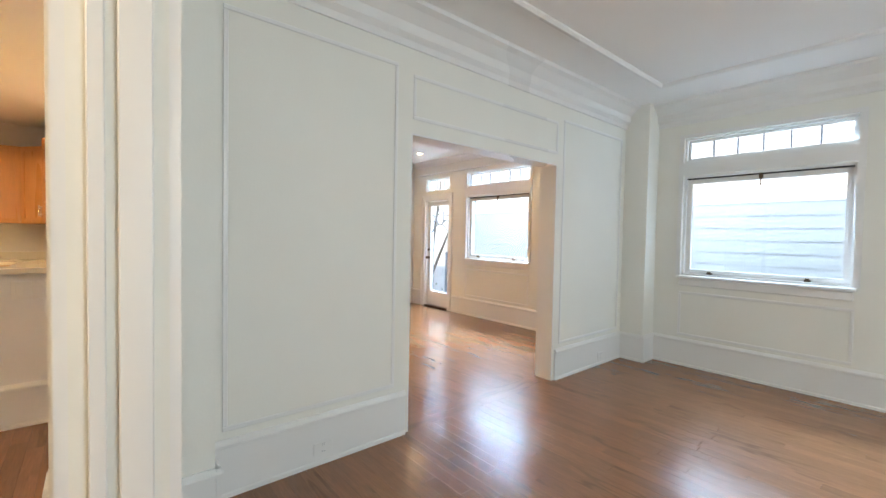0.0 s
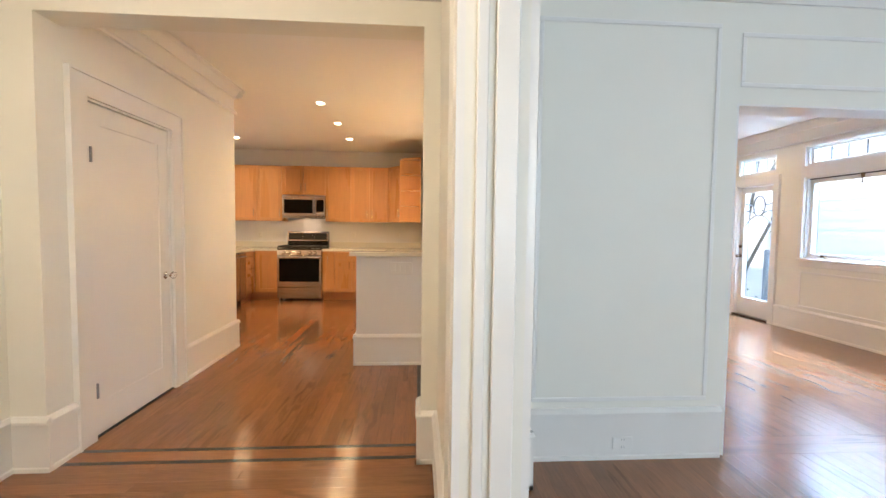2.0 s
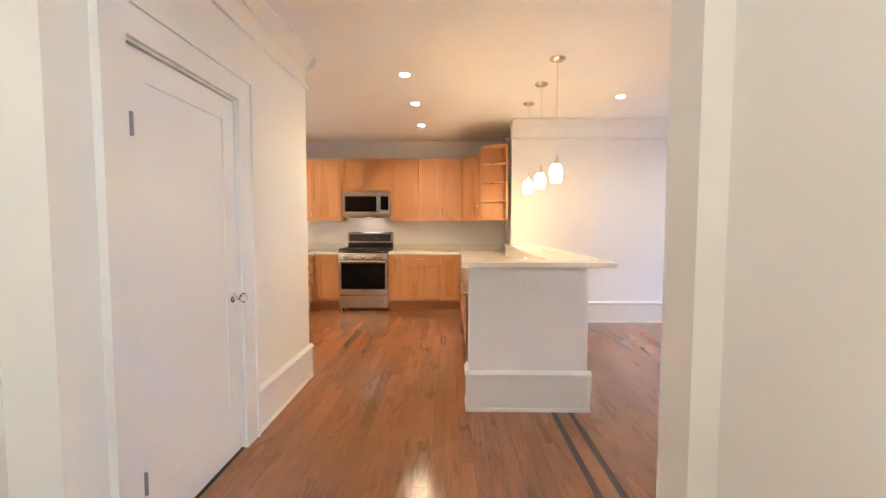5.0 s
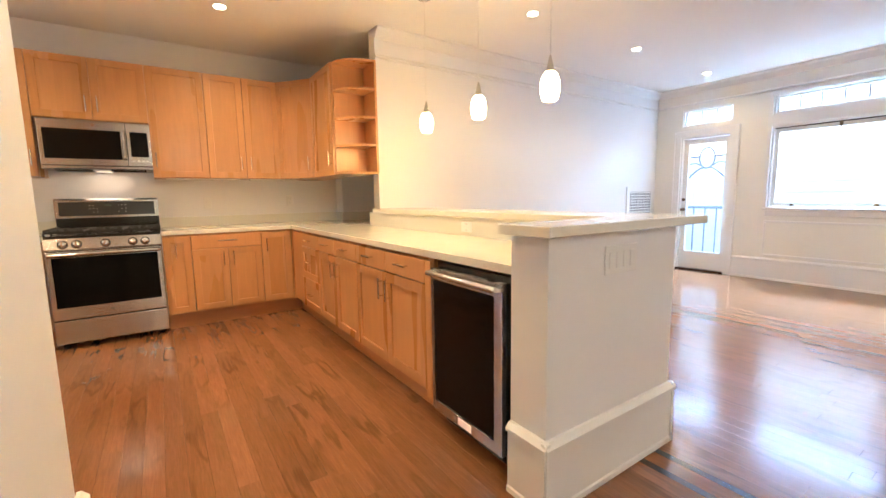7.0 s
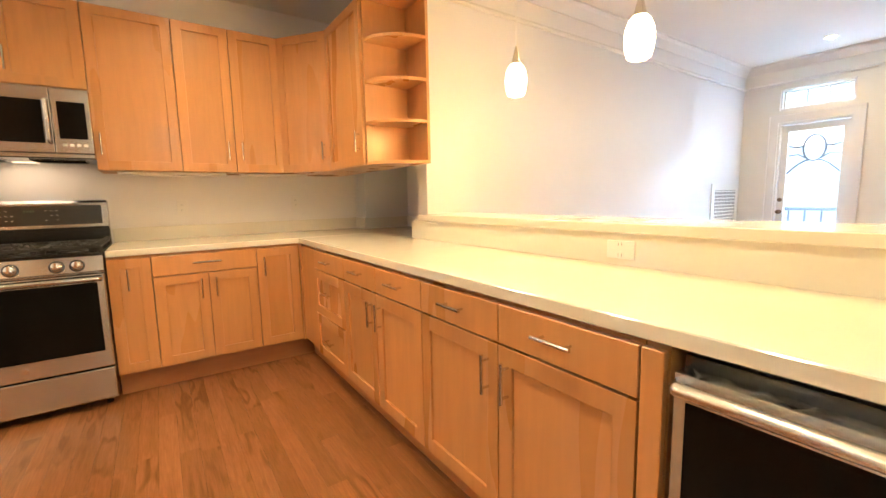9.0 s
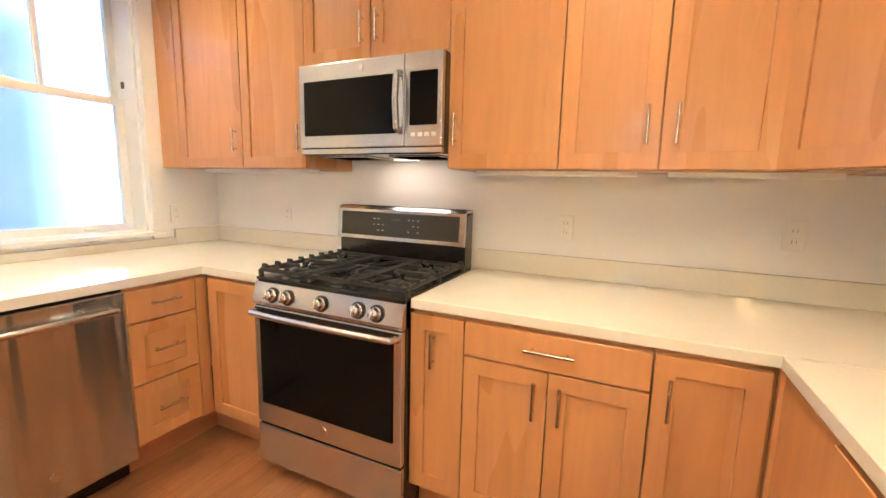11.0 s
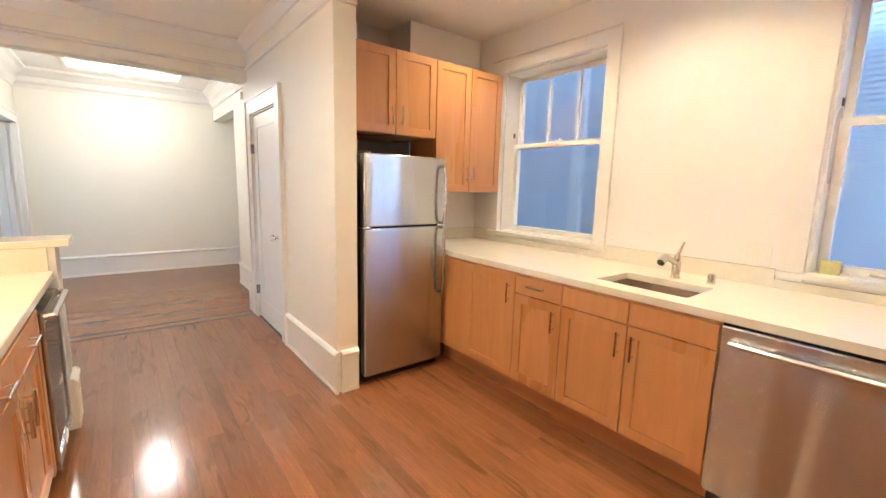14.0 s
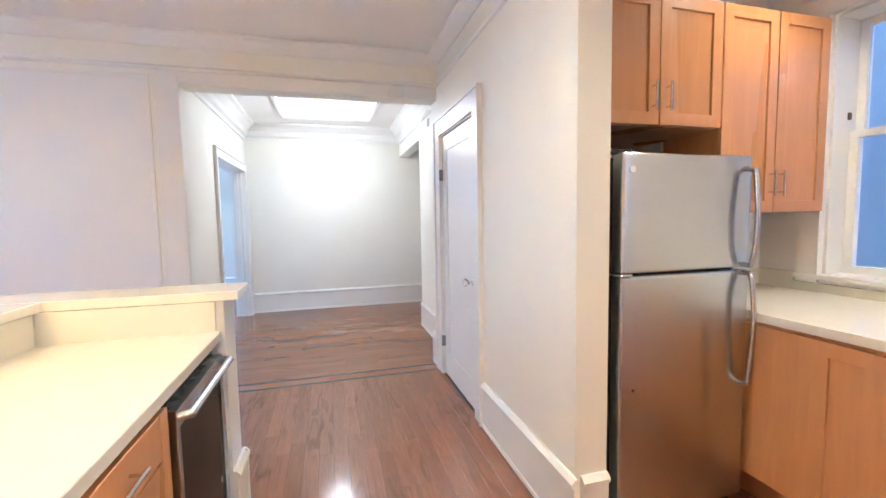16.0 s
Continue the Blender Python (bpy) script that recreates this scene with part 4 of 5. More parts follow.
t = thing("tap", "brushed nickel pull-out kitchen tap with a lever", "faucet", -2.95, 5.87, T1)
part("body", lathe(bmesh.new(), [(0.030, 0), (0.030, 0.006), (0.024, 0.012), (0.023, 0.10), (0.018, 0.115)], 18), NICKEL, t, "", True)
bm = bmesh.new()
rod(bm, (0.0, 0, 0.085), (0.12, -0.01, 0.135), 0.017, 14, 0.016)
bmesh.ops.create_uvsphere(bm, u_segments=14, v_segments=8, radius=0.018, matrix=Matrix.Translation((0.12, -0.01, 0.135)))
rod(bm, (0.12, -0.01, 0.135), (0.175, -0.012, 0.105), 0.018, 14, 0.021)
part("spout", bm, NICKEL, t, "", True)
bm = bmesh.new()
rod(bm, (0, 0, 0.11), (-0.008, 0.0, 0.135), 0.019, 14, 0.016)
rod(bm, (-0.008, 0.0, 0.135), (-0.045, 0.012, 0.21), 0.010, 10, 0.006)
part("lever", bm, NICKEL, t, "", True)
a = thing("air_gap_cap", "small brushed nickel cap on the worktop", "fixture", -2.97, 6.05, T1)
part("cap", lathe(bmesh.new(), [(0.020, 0), (0.020, 0.045), (0.017, 0.055), (0.008, 0.058)], 16), NICKEL, a, "", True)

# ---------------------------------------------------------------- peninsula wall, post and raised bar
pen = thing("peninsula_wall", "pale grey half wall and end post of the peninsula with a white baseboard", "half wall", 0, 0, 0)
bm = bmesh.new()
box(bm, -0.130, 0.712, 3.770, 3.952, 0, 1.040)
box(bm, 0.522, 0.712, 3.952, 6.518, 0, 1.040)
box(bm, 0.522, 0.558, 6.518, 6.638, 0, 1.040)
part("wall", bm, GREY, pen)
bm = bmesh.new()
prism(bm, BASE, (-0.154, 3.770, 0), (0.736, 3.770, 0), (0, -1, 0))
prism(bm, BASE, (-0.130, 3.746, 0), (-0.130, 3.950, 0), (-1, 0, 0))
prism(bm, BASE, (0.712, 3.746, 0), (0.712, 6.518, 0), (1, 0, 0))
part("baseboard", bm, WHITE, pen)
bar = thing("bar_top", "white quartz L-shaped raised bar top", "countertop", 0, 0, 1.040)
bm = bmesh.new()
box(bm, -0.188, 0.893, 3.715, 3.965, 0, 0.038, 0.003)
part("slab_end", bm, QUARTZ, bar)
part("slab_long", one_box(0.480, 0.893, 3.9655, 6.516, 0, 0.038, 0.003), QUARTZ, bar)
bm = bmesh.new()
box(bm, 0.502, 0.521, 3.975, 6.638, T1 - 1.040, -0.001)
box(bm, -0.10, 0.502, 3.953, 3.972, T1 - 1.040, -0.001)
part("upstand", bm, QUARTZ, bar, "quartz facing under the bar")


def wall_plate(x, y, z, rz, label, w=0.07, h=0.115, gangs=1, switch=False):
    """A cover plate; its face looks to -y in its own frame."""
    p = thing("switch_plate" if switch else "outlet", label, "switch" if switch else "outlet", x, y, z, rz, "switches" if switch else "outlets")
    part("plate", one_box(-w / 2, w / 2, -0.006, 0, -h / 2, h / 2, 0.002), PLASTIC, p)
    for i in range(gangs):
        gx = (i - (gangs - 1) / 2) * 0.046
        if switch:
            part("rocker", one_box(gx - 0.016, gx + 0.016, -0.010, -0.006, -0.033, 0.033, 0.0015), PLASTIC, p)
        else:
            for dz in (-0.021, 0.021):
                part("socket", one_box(gx - 0.016, gx + 0.016, -0.008, -0.006, dz - 0.014, dz + 0.014, 0.001), PLASTIC, p)
                sl = bmesh.new()
                box(sl, gx - 0.008, gx - 0.006, -0.0085, -0.008, dz - 0.006, dz + 0.006)
                box(sl, gx + 0.006, gx + 0.008, -0.0085, -0.008, dz - 0.006, dz + 0.006)
                part("slot", sl, GREY_METAL_BACKLIT, p)
    return p


wall_plate(0.29, 3.769, 0.925, 0, "white four-gang switch plate on the peninsula post", 0.215, 0.115, 4, True)
wall_plate(-0.79, 7.929, 1.15, 0, "white outlet over the worktop")
wall_plate(0.065, 7.929, 1.17, 0, "white outlet over the worktop")
wall_plate(-2.541, 7.929, 1.13, 0, "white outlet over the worktop")
wall_plate(-3.199, 6.19, 1.083, 90, "white two-gang switch plate over the sink worktop", 0.115, 0.115, 2, True)
wall_plate(-3.199, 5.32, 1.083, 90, "white outlet over the sink worktop")
wall_plate(-3.199, 7.62, 1.116, 90, "white outlet over the worktop")
wall_plate(0.501, 5.05, 0.975, -90, "white outlet in the bar facing", 0.115, 0.07)
wall_plate(1.62, 2.08, 0.10, 0, "white outlet set in the baseboard", 0.115, 0.07)
wall_plate(4.75, 2.08, 0.10, 0, "white outlet set in the baseboard", 0.115, 0.07)

# ---------------------------------------------------------------- appliances


def gas_range():
    r = thing("gas_range", "stainless steel gas range with five burners and a dark oven window", "range", -1.610, 7.170, 0)
    w = 0.378
    part("body", one_box(-w, w, 0.030, 0.680, 0.045, 0.905), BLACK, r)
    for sx in (-1, 1):
        for y in (0.08, 0.62):
            part("foot", rod(bmesh.new(), (sx * 0.33, y, 0), (sx * 0.33, y, 0.05), 0.018, 10), BLACK, r)
    part("drawer_front", one_box(-w, w, 0.0, 0.030, 0.050, 0.238, 0.006, 2), STEEL, r)
    door = part("oven_door", one_box(-w, w, 0.0, 0.030, 0.248, 0.795, 0.006, 2), STEEL, r)
    part("oven_window", one_box(-w + 0.035, w - 0.035, -0.004, 0.001, 0.345, 0.748, 0.003), DARKGLASS, door, "dark glass")
    h = bent(bmesh.new(), [(-w + 0.02, 0.0, 0.770), (-w + 0.03, -0.040, 0.772), (-0.18, -0.056, 0.776), (0, -0.060, 0.777), (0.18, -0.056, 0.776), (w - 0.03, -0.040, 0.772), (w - 0.02, 0.0, 0.770)], 0.013, 10)
    part("handle", h, STEEL, door, "curved steel bar handle", True)
    part("vent_band", one_box(-w + 0.012, w - 0.012, -0.002, 0.002, 0.752, 0.788, 0.001), BLACK, door, "black vent band over the window")
    for k in (-0.22, -0.07, 0.07, 0.22):
        part("vent_slot", one_box(k - 0.055, k + 0.055, -0.0035, -0.001, 0.758, 0.764), STEEL, door)
    part("badge", rod(bmesh.new(), (0, -0.001, 0.300), (0, -0.004, 0.300), 0.016, 18), CHROME, door, "small round metal badge")
    cp = bmesh.new()
    prism(cp, [(0.0, 0.800), (-0.004, 0.815), (0.018, 0.898), (0.06, 0.905), (0.06, 0.800)], (-w, 0, 0), (w, 0, 0), (0, 1, 0))
    part("control_panel", cp, STEEL, r)
    for x in (-0.265, -0.180, 0.0, 0.180, 0.265):
        k = bmesh.new()
        lathe(k, [(0.026, 0), (0.026, 0.010), (0.022, 0.014), (0.020, 0.034), (0.014, 0.038)], 18)
        box(k, -0.005, 0.005, -0.020, 0.020, 0.030, 0.046, 0.002)
        k.transform(pose(x, 0.005, 0.850, 78, 0, 0))
        kn = part("knob", k, CHROME, r, "steel control knob", True)
        collar = lathe(bmesh.new(), [(0.034, -0.006), (0.034, 0.003), (0.028, 0.005)], 18)
        collar.transform(pose(x, 0.005, 0.850, 78, 0, 0))
        part("collar", collar, BLACK, kn, "black collar", True)
    part("cooktop", one_box(-w, w, 0.020, 0.610, 0.905, 0.920, 0.006, 2), BLACK, r, "black enamel cooktop")
    for x, y, rad in ((-0.24, 0.16, 0.045), (-0.24, 0.45, 0.038), (0, 0.31, 0.055), (0.24, 0.16, 0.050), (0.24, 0.45, 0.035)):
        b = part("burner", lathe(bmesh.new(), [(rad + 0.014, 0), (rad + 0.012, 0.008), (rad, 0.010), (rad, 0.018), (rad - 0.006, 0.022)], 20, (x, y, 0.920)), IRON, r, "", True)
        part("burner_ring", lathe(bmesh.new(), [(rad + 0.022, 0), (rad + 0.022, 0.003), (rad + 0.015, 0.004)], 20, (x, y, 0.920)), STEEL, b, "thin steel ring")
    for gx in (-0.252, 0.0, 0.252):
        g = bmesh.new()
        a, b = gx - 0.122, gx + 0.122
        z = 0.956
        for y in (0.045, 0.317, 0.59):
            box(g, a, b, y - 0.008, y + 0.008, z - 0.018, z, 0.003)
        for x in (a + 0.008, b - 0.008):
            box(g, x - 0.008, x + 0.008, 0.045, 0.59, z - 0.018, z, 0.003)
        for yc in ((0.181, 0.453) if gx else (0.317,)):
            hy = 0.136 if gx else 0.270
            for sx in (-1, 1):
                for sy in (-1, 1):
                    bent(g, [(gx + sx * 0.022, yc + sy * 0.020, z - 0.001), (gx + sx * 0.030, yc + sy * hy * 0.42, z - 0.003),
                             (gx + sx * 0.072, yc + sy * hy * 0.66, z - 0.004), (gx + sx * 0.088, yc + sy * hy, z - 0.008)], 0.0075, 6)
                box(g, min(gx + sx * 0.030, gx + sx * 0.116), max(gx + sx * 0.030, gx + sx * 0.116), yc - 0.0065, yc + 0.0065, z - 0.016, z, 0.002)
        for x in (a, b):
            for y in (0.045, 0.317, 0.59):
                box(g, x - 0.008, x + 0.008, y - 0.008, y + 0.008, 0.920, z - 0.010)
        for sx, x in ((-1, a), (1, b)):
            if gx * sx > 0:
                for i in range(8):
                    y = 0.060 + i * 0.0735
                    prism(g, [(-0.009, z - 0.004), (0.009, z - 0.004), (0.005, z + 0.014), (-0.005, z + 0.014)], (x - sx * 0.020, y, 0), (x + sx * 0.004, y, 0), (0, 1, 0))
        for i in range(4):
            prism(g, [(-0.008, z - 0.004), (0.008, z - 0.004), (0.004, z + 0.010), (-0.004, z + 0.010)], (a + 0.035 + i * 0.058, 0.036, 0), (a + 0.035 + i * 0.058, 0.056, 0), (1, 0, 0))
        part("grate", g, IRON, r, "cast iron grate")
    back = part("back_guard", one_box(-w, w, 0.600, 0.690, 0.905, 1.205, 0.004), BLACK, r)
    face = bmesh.new()
    prism(face, [(0.592, 1.035), (0.575, 1.042), (0.590, 1.200), (0.610, 1.216), (0.690, 1.216), (0.690, 1.200), (0.62, 1.190)], (-w, 0, 0), (w, 0, 0), (0, 1, 0))
    part("console", face, STEEL, back, "steel console frame")
    q = bmesh.new()
    prism(q, [(0.573, 1.062), (0.583, 1.185), (0.590, 1.185), (0.590, 1.062)], (-w + 0.03, 0, 0), (w - 0.03, 0, 0), (0, 1, 0))
    part("touch_panel", q, PANEL, back, "dark glass touch panel")
    clock = bmesh.new()
    for i in range(4):
        box(clock, -0.03 + i * 0.014, -0.022 + i * 0.014, 0.5775, 0.579, 1.146, 1.158)
    part("clock", clock, DISPLAY, back, "green clock digits")
    for i in range(6):
        for j in range(3):
            if (i + j) % 4:
                x = -0.14 + i * 0.026 + (0.13 if i > 2 else 0)
                part("button_mark", one_box(x, x + 0.010, 0.5725 + j * 0.0022, 0.575 + j * 0.0022, 1.092 + j * 0.030, 1.0945 + j * 0.030), LABEL_GREY, back, "pale mark")


gas_range()


def microwave():
    m = thing("microwave", "stainless steel over-range microwave oven with a dark window", "microwave", -1.613, 7.480, 1.463)
    w, h = 0.376, 0.405
    part("body", one_box(-w, w, 0.028, 0.440, 0.0, h), BLACK, m)
    door = part("door", one_box(-w, w - 0.178, 0.0, 0.028, 0.030, h, 0.005, 2), STEEL, m)
    part("window", one_box(-w + 0.030, w - 0.215, -0.003, 0.002, 0.085, h - 0.075, 0.003), DARKGLASS, door, "dark glass")
    hb = bent(bmesh.new(), [(w - 0.195, 0, 0.330), (w - 0.195, -0.035, 0.318), (w - 0.192, -0.050, 0.215), (w - 0.195, -0.035, 0.105), (w - 0.195, 0, 0.092)], 0.014, 10)
    part("handle", hb, STEEL_V, door, "bowed steel handle", True)
    pn = part("control_panel", one_box(w - 0.176, w, 0.0, 0.028, 0.030, h, 0.005, 2), STEEL, m)
    part("keypad", one_box(w - 0.150, w - 0.022, -0.003, 0.002, 0.115, h - 0.075, 0.003), DARKGLASS, pn, "dark keypad")
    for i in range(4):
        part("button", one_box(w - 0.142 + i * 0.032, w - 0.122 + i * 0.032, -0.004, 0.001, 0.070, 0.086, 0.002), PLASTIC, pn, "pale button")
    part("vent_strip", one_box(-w, w, 0.004, 0.030, 0.002, 0.028, 0.003), STEEL, m)
    part("badge", rod(bmesh.new(), (-0.02, 0, h - 0.035), (-0.02, -0.003, h - 0.035), 0.013, 18), CHROME, m, "small round metal badge")
    u = bmesh.new()
    for x in (-0.19, 0.19):
        box(u, x - 0.13, x + 0.13, 0.10, 0.30, -0.006, 0.0, 0.002)
    part("grease_filter", u, STEEL, m, "metal grease filters underneath")
    part("cooktop_light", one_box(-0.06, 0.06, 0.34, 0.40, -0.004, 0.0), HOOD_GLOW, m, "glowing light underneath")


microwave()


def dishwasher():
    d = thing("dishwasher", "stainless steel dishwasher with a bar handle", "dishwasher", SX, 6.300, 0, 90)
    w = 0.580
    part("body", one_box(0.002, w - 0.002, 0.002, 0.55, 0.10, 0.872), BLACK, d)
    door = part("door", one_box(0.004, w - 0.004, -0.022, 0.001, 0.105, 0.862, 0.006, 2), STEEL_SHEET, d)
    h = bent(bmesh.new(), [(0.045, -0.02, 0.795), (0.05, -0.050, 0.797), (w / 2, -0.058, 0.800), (w - 0.05, -0.050, 0.797), (w - 0.045, -0.02, 0.795)], 0.013, 10)
    part("handle", h, STEEL, door, "curved steel bar handle", True)
    part("badge", rod(bmesh.new(), (w / 2, -0.022, 0.205), (w / 2, -0.025, 0.205), 0.015, 18), CHROME, door, "small round metal badge")
    part("toe_kick", one_box(0.0, w, 0.070, 0.09, 0.0, 0.10), BLACK, d)


dishwasher()


def refrigerator():
    f = thing("refrigerator", "stainless steel top-freezer refrigerator", "refrigerator", -1.690, 4.425, 0, 180)
    w = 0.668
    part("body", one_box(0.004, w - 0.004, 0.068, 0.78, 0.04, 1.600, 0.006), BLACK, f, "black sides")
    part("grille", one_box(0.01, w - 0.01, 0.050, 0.09, 0.005, 0.055), BLACK, f)
    for z0, z1, nm in ((0.062, 1.112, "fridge_door"), (1.124, 1.612, "freezer_door")):
        d = part(nm, one_box(0.0, w, 0.0, 0.066, z0, z1, 0.012, 3), STEEL_V, f)
        lo, hi = (1.135, 1.555) if nm == "freezer_door" else (0.60, 1.100)
        seam = lo if nm == "freezer_door" else hi
        far = hi if nm == "freezer_door" else lo
        arc = [(w - 0.036, 0.002, seam), (w - 0.036, -0.036, seam)]
        for k in range(1, 9):
            arc.append((w - 0.036, -0.036 - 0.022 * math.sin(math.pi * (k / 9) ** 0.75), seam + (far - seam) * 0.97 * k / 8))
        arc += [(w - 0.036, 0.002, far)]
        b = bent(bmesh.new(), arc, 0.011, 10)
        part("handle", b, STEEL_V, d, "bowed steel handle", True)
    part("badge", rod(bmesh.new(), (0.045, 0.0, 1.545), (0.045, -0.003, 1.545), 0.014, 18), CHROME, f, "small round metal badge")
    part("lock", rod(bmesh.new(), (0.065, 0.0, 0.635), (0.065, -0.002, 0.635), 0.006, 12), BLACK, f)
    part("hinge", one_box(-0.012, 0.05, -0.006, 0.06, 1.113, 1.123, 0.002), NICKEL, f)
    part("hinge", one_box(0.0, 0.06, 0.02, 0.09, 1.612, 1.626, 0.003), BLACK, f)


refrigerator()


def wine_cooler():
    c = thing("wine_cooler", "under-counter wine cooler with a dark glass door and steel frame", "wine cooler", PX, 4.535, 0, -90)
    w = 0.560
    part("body", one_box(0.004, w - 0.004, 0.012, 0.56, 0.09, 0.858), BLACK, c)
    part("recess", one_box(0.0, w + 0.012, 0.055, 0.075, 0.0, 0.090), BLACK, c)
    z0, z1, s = 0.098, 0.832, 0.040
    a, b = 0.006, w - 0.030
    fr = cells(bmesh.new(), [a, a + 0.022, b - s - 0.01, b], [z0, z0 + 0.05, z1 - 0.055, z1], outside([(a + 0.022, b - s - 0.01, z0 + 0.05, z1 - 0.055)]), -0.032, 0.010,
               lambda u, v, q: (u, q, v))
    door = part("door_frame", fr, STEEL_V, c)
    part("glass", one_box(a + 0.022, b - s - 0.01, -0.026, 0.002, z0 + 0.05, z1 - 0.055), DARKGLASS, door, "black glass")
    h = bent(bmesh.new(), [(a + 0.01, -0.030, z1 - 0.022), (a + 0.02, -0.064, z1 - 0.020), (b - 0.02, -0.064, z1 - 0.020), (b - 0.01, -0.030, z1 - 0.022)], 0.014, 10)
    part("handle", h, STEEL, door, "steel bar handle", True)
    part("energy_label", one_box(0.225, 0.320, -0.0345, -0.032, 0.106, 0.140), LABEL_WHITE, door, "white sticker")
    part("lock", rod(bmesh.new(), (0.19, -0.032, 0.122), (0.19, -0.036, 0.122), 0.009, 12), CHROME, door)
    # dark upright strip put in as the shade next to the door
    part("side_gap", one_box(w - 0.028, w + 0.018, 0.030, 0.05, 0.0, 0.870), GAP_SHADE, c, "dark strip for the shade beside the cooler")


wine_cooler()

# ---------------------------------------------------------------- lights that the place has


def downlight(x, y, watts):
    d = thing("downlight", "round recessed ceiling downlight, lit", "light", x, y, H, 0, "recessed downlights")
    part("trim_ring", lathe(bmesh.new(), [(0.062, 0.0), (0.070, -0.006), (0.062, -0.008), (0.043, -0.004)], 24), PLASTIC, d, "", True)
    part("lens", rod(bmesh.new(), (0, 0, -0.0095), (0, 0, -0.004), 0.043, 24), CAN_GLOW, d, "glowing lens")
    spot_lamp("downlight_lamp", x, y, H - 0.02, watts, WARM, 142, 0.09)


for x, y in ((-0.70, 4.82), (-0.68, 5.76), (-0.68, 6.79), (-2.53, 6.88), (-2.60, 5.76), (-2.64, 4.62)):
    downlight(x, y, 42 if x < -2 else 45)
for x, y in ((1.60, 5.52), (3.22, 5.54), (4.90, 5.56), (1.60, 3.30), (3.22, 3.30), (4.90, 3.30)):
    downlight(x, y, 20)


def pendant(x, y):
    p = thing("pendant_lamp", "small opal glass pendant lamp with a nickel cap, lit", "pendant lamp", x, y, H, 0, "pendants over the bar")
    part("canopy", lathe(bmesh.new(), [(0.066, 0), (0.066, -0.010), (0.050, -0.022), (0.012, -0.028)], 22), NICKEL, p, "nickel ceiling canopy", True)
    part("cord", rod(bmesh.new(), (0, 0, -0.026), (0, 0, -0.82), 0.0025, 6), PLASTIC, p)
    part("cap", lathe(bmesh.new(), [(0.004, -0.800), (0.010, -0.825), (0.022, -0.878), (0.030, -0.890), (0.020, -0.894)], 18), NICKEL, p, "", True)
    part("shade", lathe(bmesh.new(), [(0.024, -0.888), (0.040, -0.902), (0.052, -0.933), (0.056, -0.970), (0.052, -1.010), (0.044, -1.040), (0.034, -1.047)], 24), LAMP_GLASS, p, "glowing opal glass shade", True)


for y in (4.46, 5.09, 5.76):
    pendant(0.64, y)
    lamp = bpy.data.lights.new("pendant_glow", "POINT")
    lamp.energy, lamp.color, lamp.shadow_soft_size = 6.5, (1.0, 0.55, 0.16), 0.07
    new("pendant_glow", lamp).location = (0.64, y, 1.64)

f = thing("ceiling_lamp", "flush opal glass dome ceiling lamp, lit", "ceiling lamp", -0.59, 0.42, H)
part("base", lathe(bmesh.new(), [(0.155, 0), (0.158, -0.018), (0.150, -0.024)], 28), PLASTIC, f, "", True)
part("dome", lathe(bmesh.new(), [(0.148, -0.024), (0.146, -0.045), (0.120, -0.080), (0.070, -0.105), (0.015, -0.114)], 28), DOME_GLOW, f, "glowing dome", True)
part("finial", lathe(bmesh.new(), [(0.012, -0.112), (0.010, -0.125), (0.004, -0.130)], 12), NICKEL, f, "", True)
lamp = bpy.data.lights.new("foyer_glow", "POINT")
lamp.energy, lamp.color, lamp.shadow_soft_size = 19, (1.0, 0.86, 0.66), 0.10
new("foyer_glow", lamp).location = (-0.59, 0.42, H - 0.26)
area_lamp("foyer_dome_light", (-0.59, 0.42, H - 0.14), (-0.59, 0.421, 0), 0.28, 0.28, 6, (1.0, 0.86, 0.66))
area_lamp("range_light", (-1.61, 7.76, 1.452), (-1.61, 7.86, 0), 0.36, 0.12, 0.4, (1.0, 0.72, 0.5))

s = thing("sponge", "pale yellow sponge on the window sill", "sponge", -3.262, 6.475, 1.012)
part("block", one_box(-0.02, 0.02, -0.04, 0.04, 0, 0.075, 0.008, 2), SPONGE, s)

# ---------------------------------------------------------------- living room fixtures
g = thing("return_air_grille", "white perforated metal return air grille on the wall", "vent", 5.08, 6.518, 0.84)
part("frame", ring_x(bmesh.new(), -0.012, 0.0, -0.38, 0.38, -0.45, 0.45, 0.075), WHITE, g).matrix_basis = pose(0, 0, 0, 0, 0, 90)
# dark sheet painting the unlit duct behind the grille
part("backing", one_box(-0.31, 0.31, -0.003, -0.0005, -0.38, 0.38), GAP_SHADE, g, "dark sheet for the shade behind the bars")
for i in range(15):
    part("upright_bar", one_box(-0.305 + i * 0.0425, -0.290 + i * 0.0425, -0.009, -0.005, -0.375, 0.375), WHITE, g)
for i in range(18):
    part("cross_bar", one_box(-0.305, 0.305, -0.010, -0.006, -0.372 + i * 0.0425, -0.357 + i * 0.0425), WHITE, g)
v = thing("floor_register", "white slotted register set in the baseboard", "vent", 5.10, 6.488, 0.125)
part("frame", ring_x(bmesh.new(), -0.010, 0.0, -0.30, 0.30, -0.07, 0.07, 0.02), WHITE, v).matrix_basis = pose(0, 0, 0, 0, 0, 90)
# shade behind the slats, put in as a dark sheet
part("backing", one_box(-0.285, 0.285, -0.004, -0.001, -0.055, 0.055), GAP_SHADE, v, "dark sheet for the shade behind the bars")
for i in range(5):
    part("slat", one_box(-0.28, 0.28, -0.010, -0.005, -0.045 + i * 0.021, -0.035 + i * 0.021), WHITE, v)
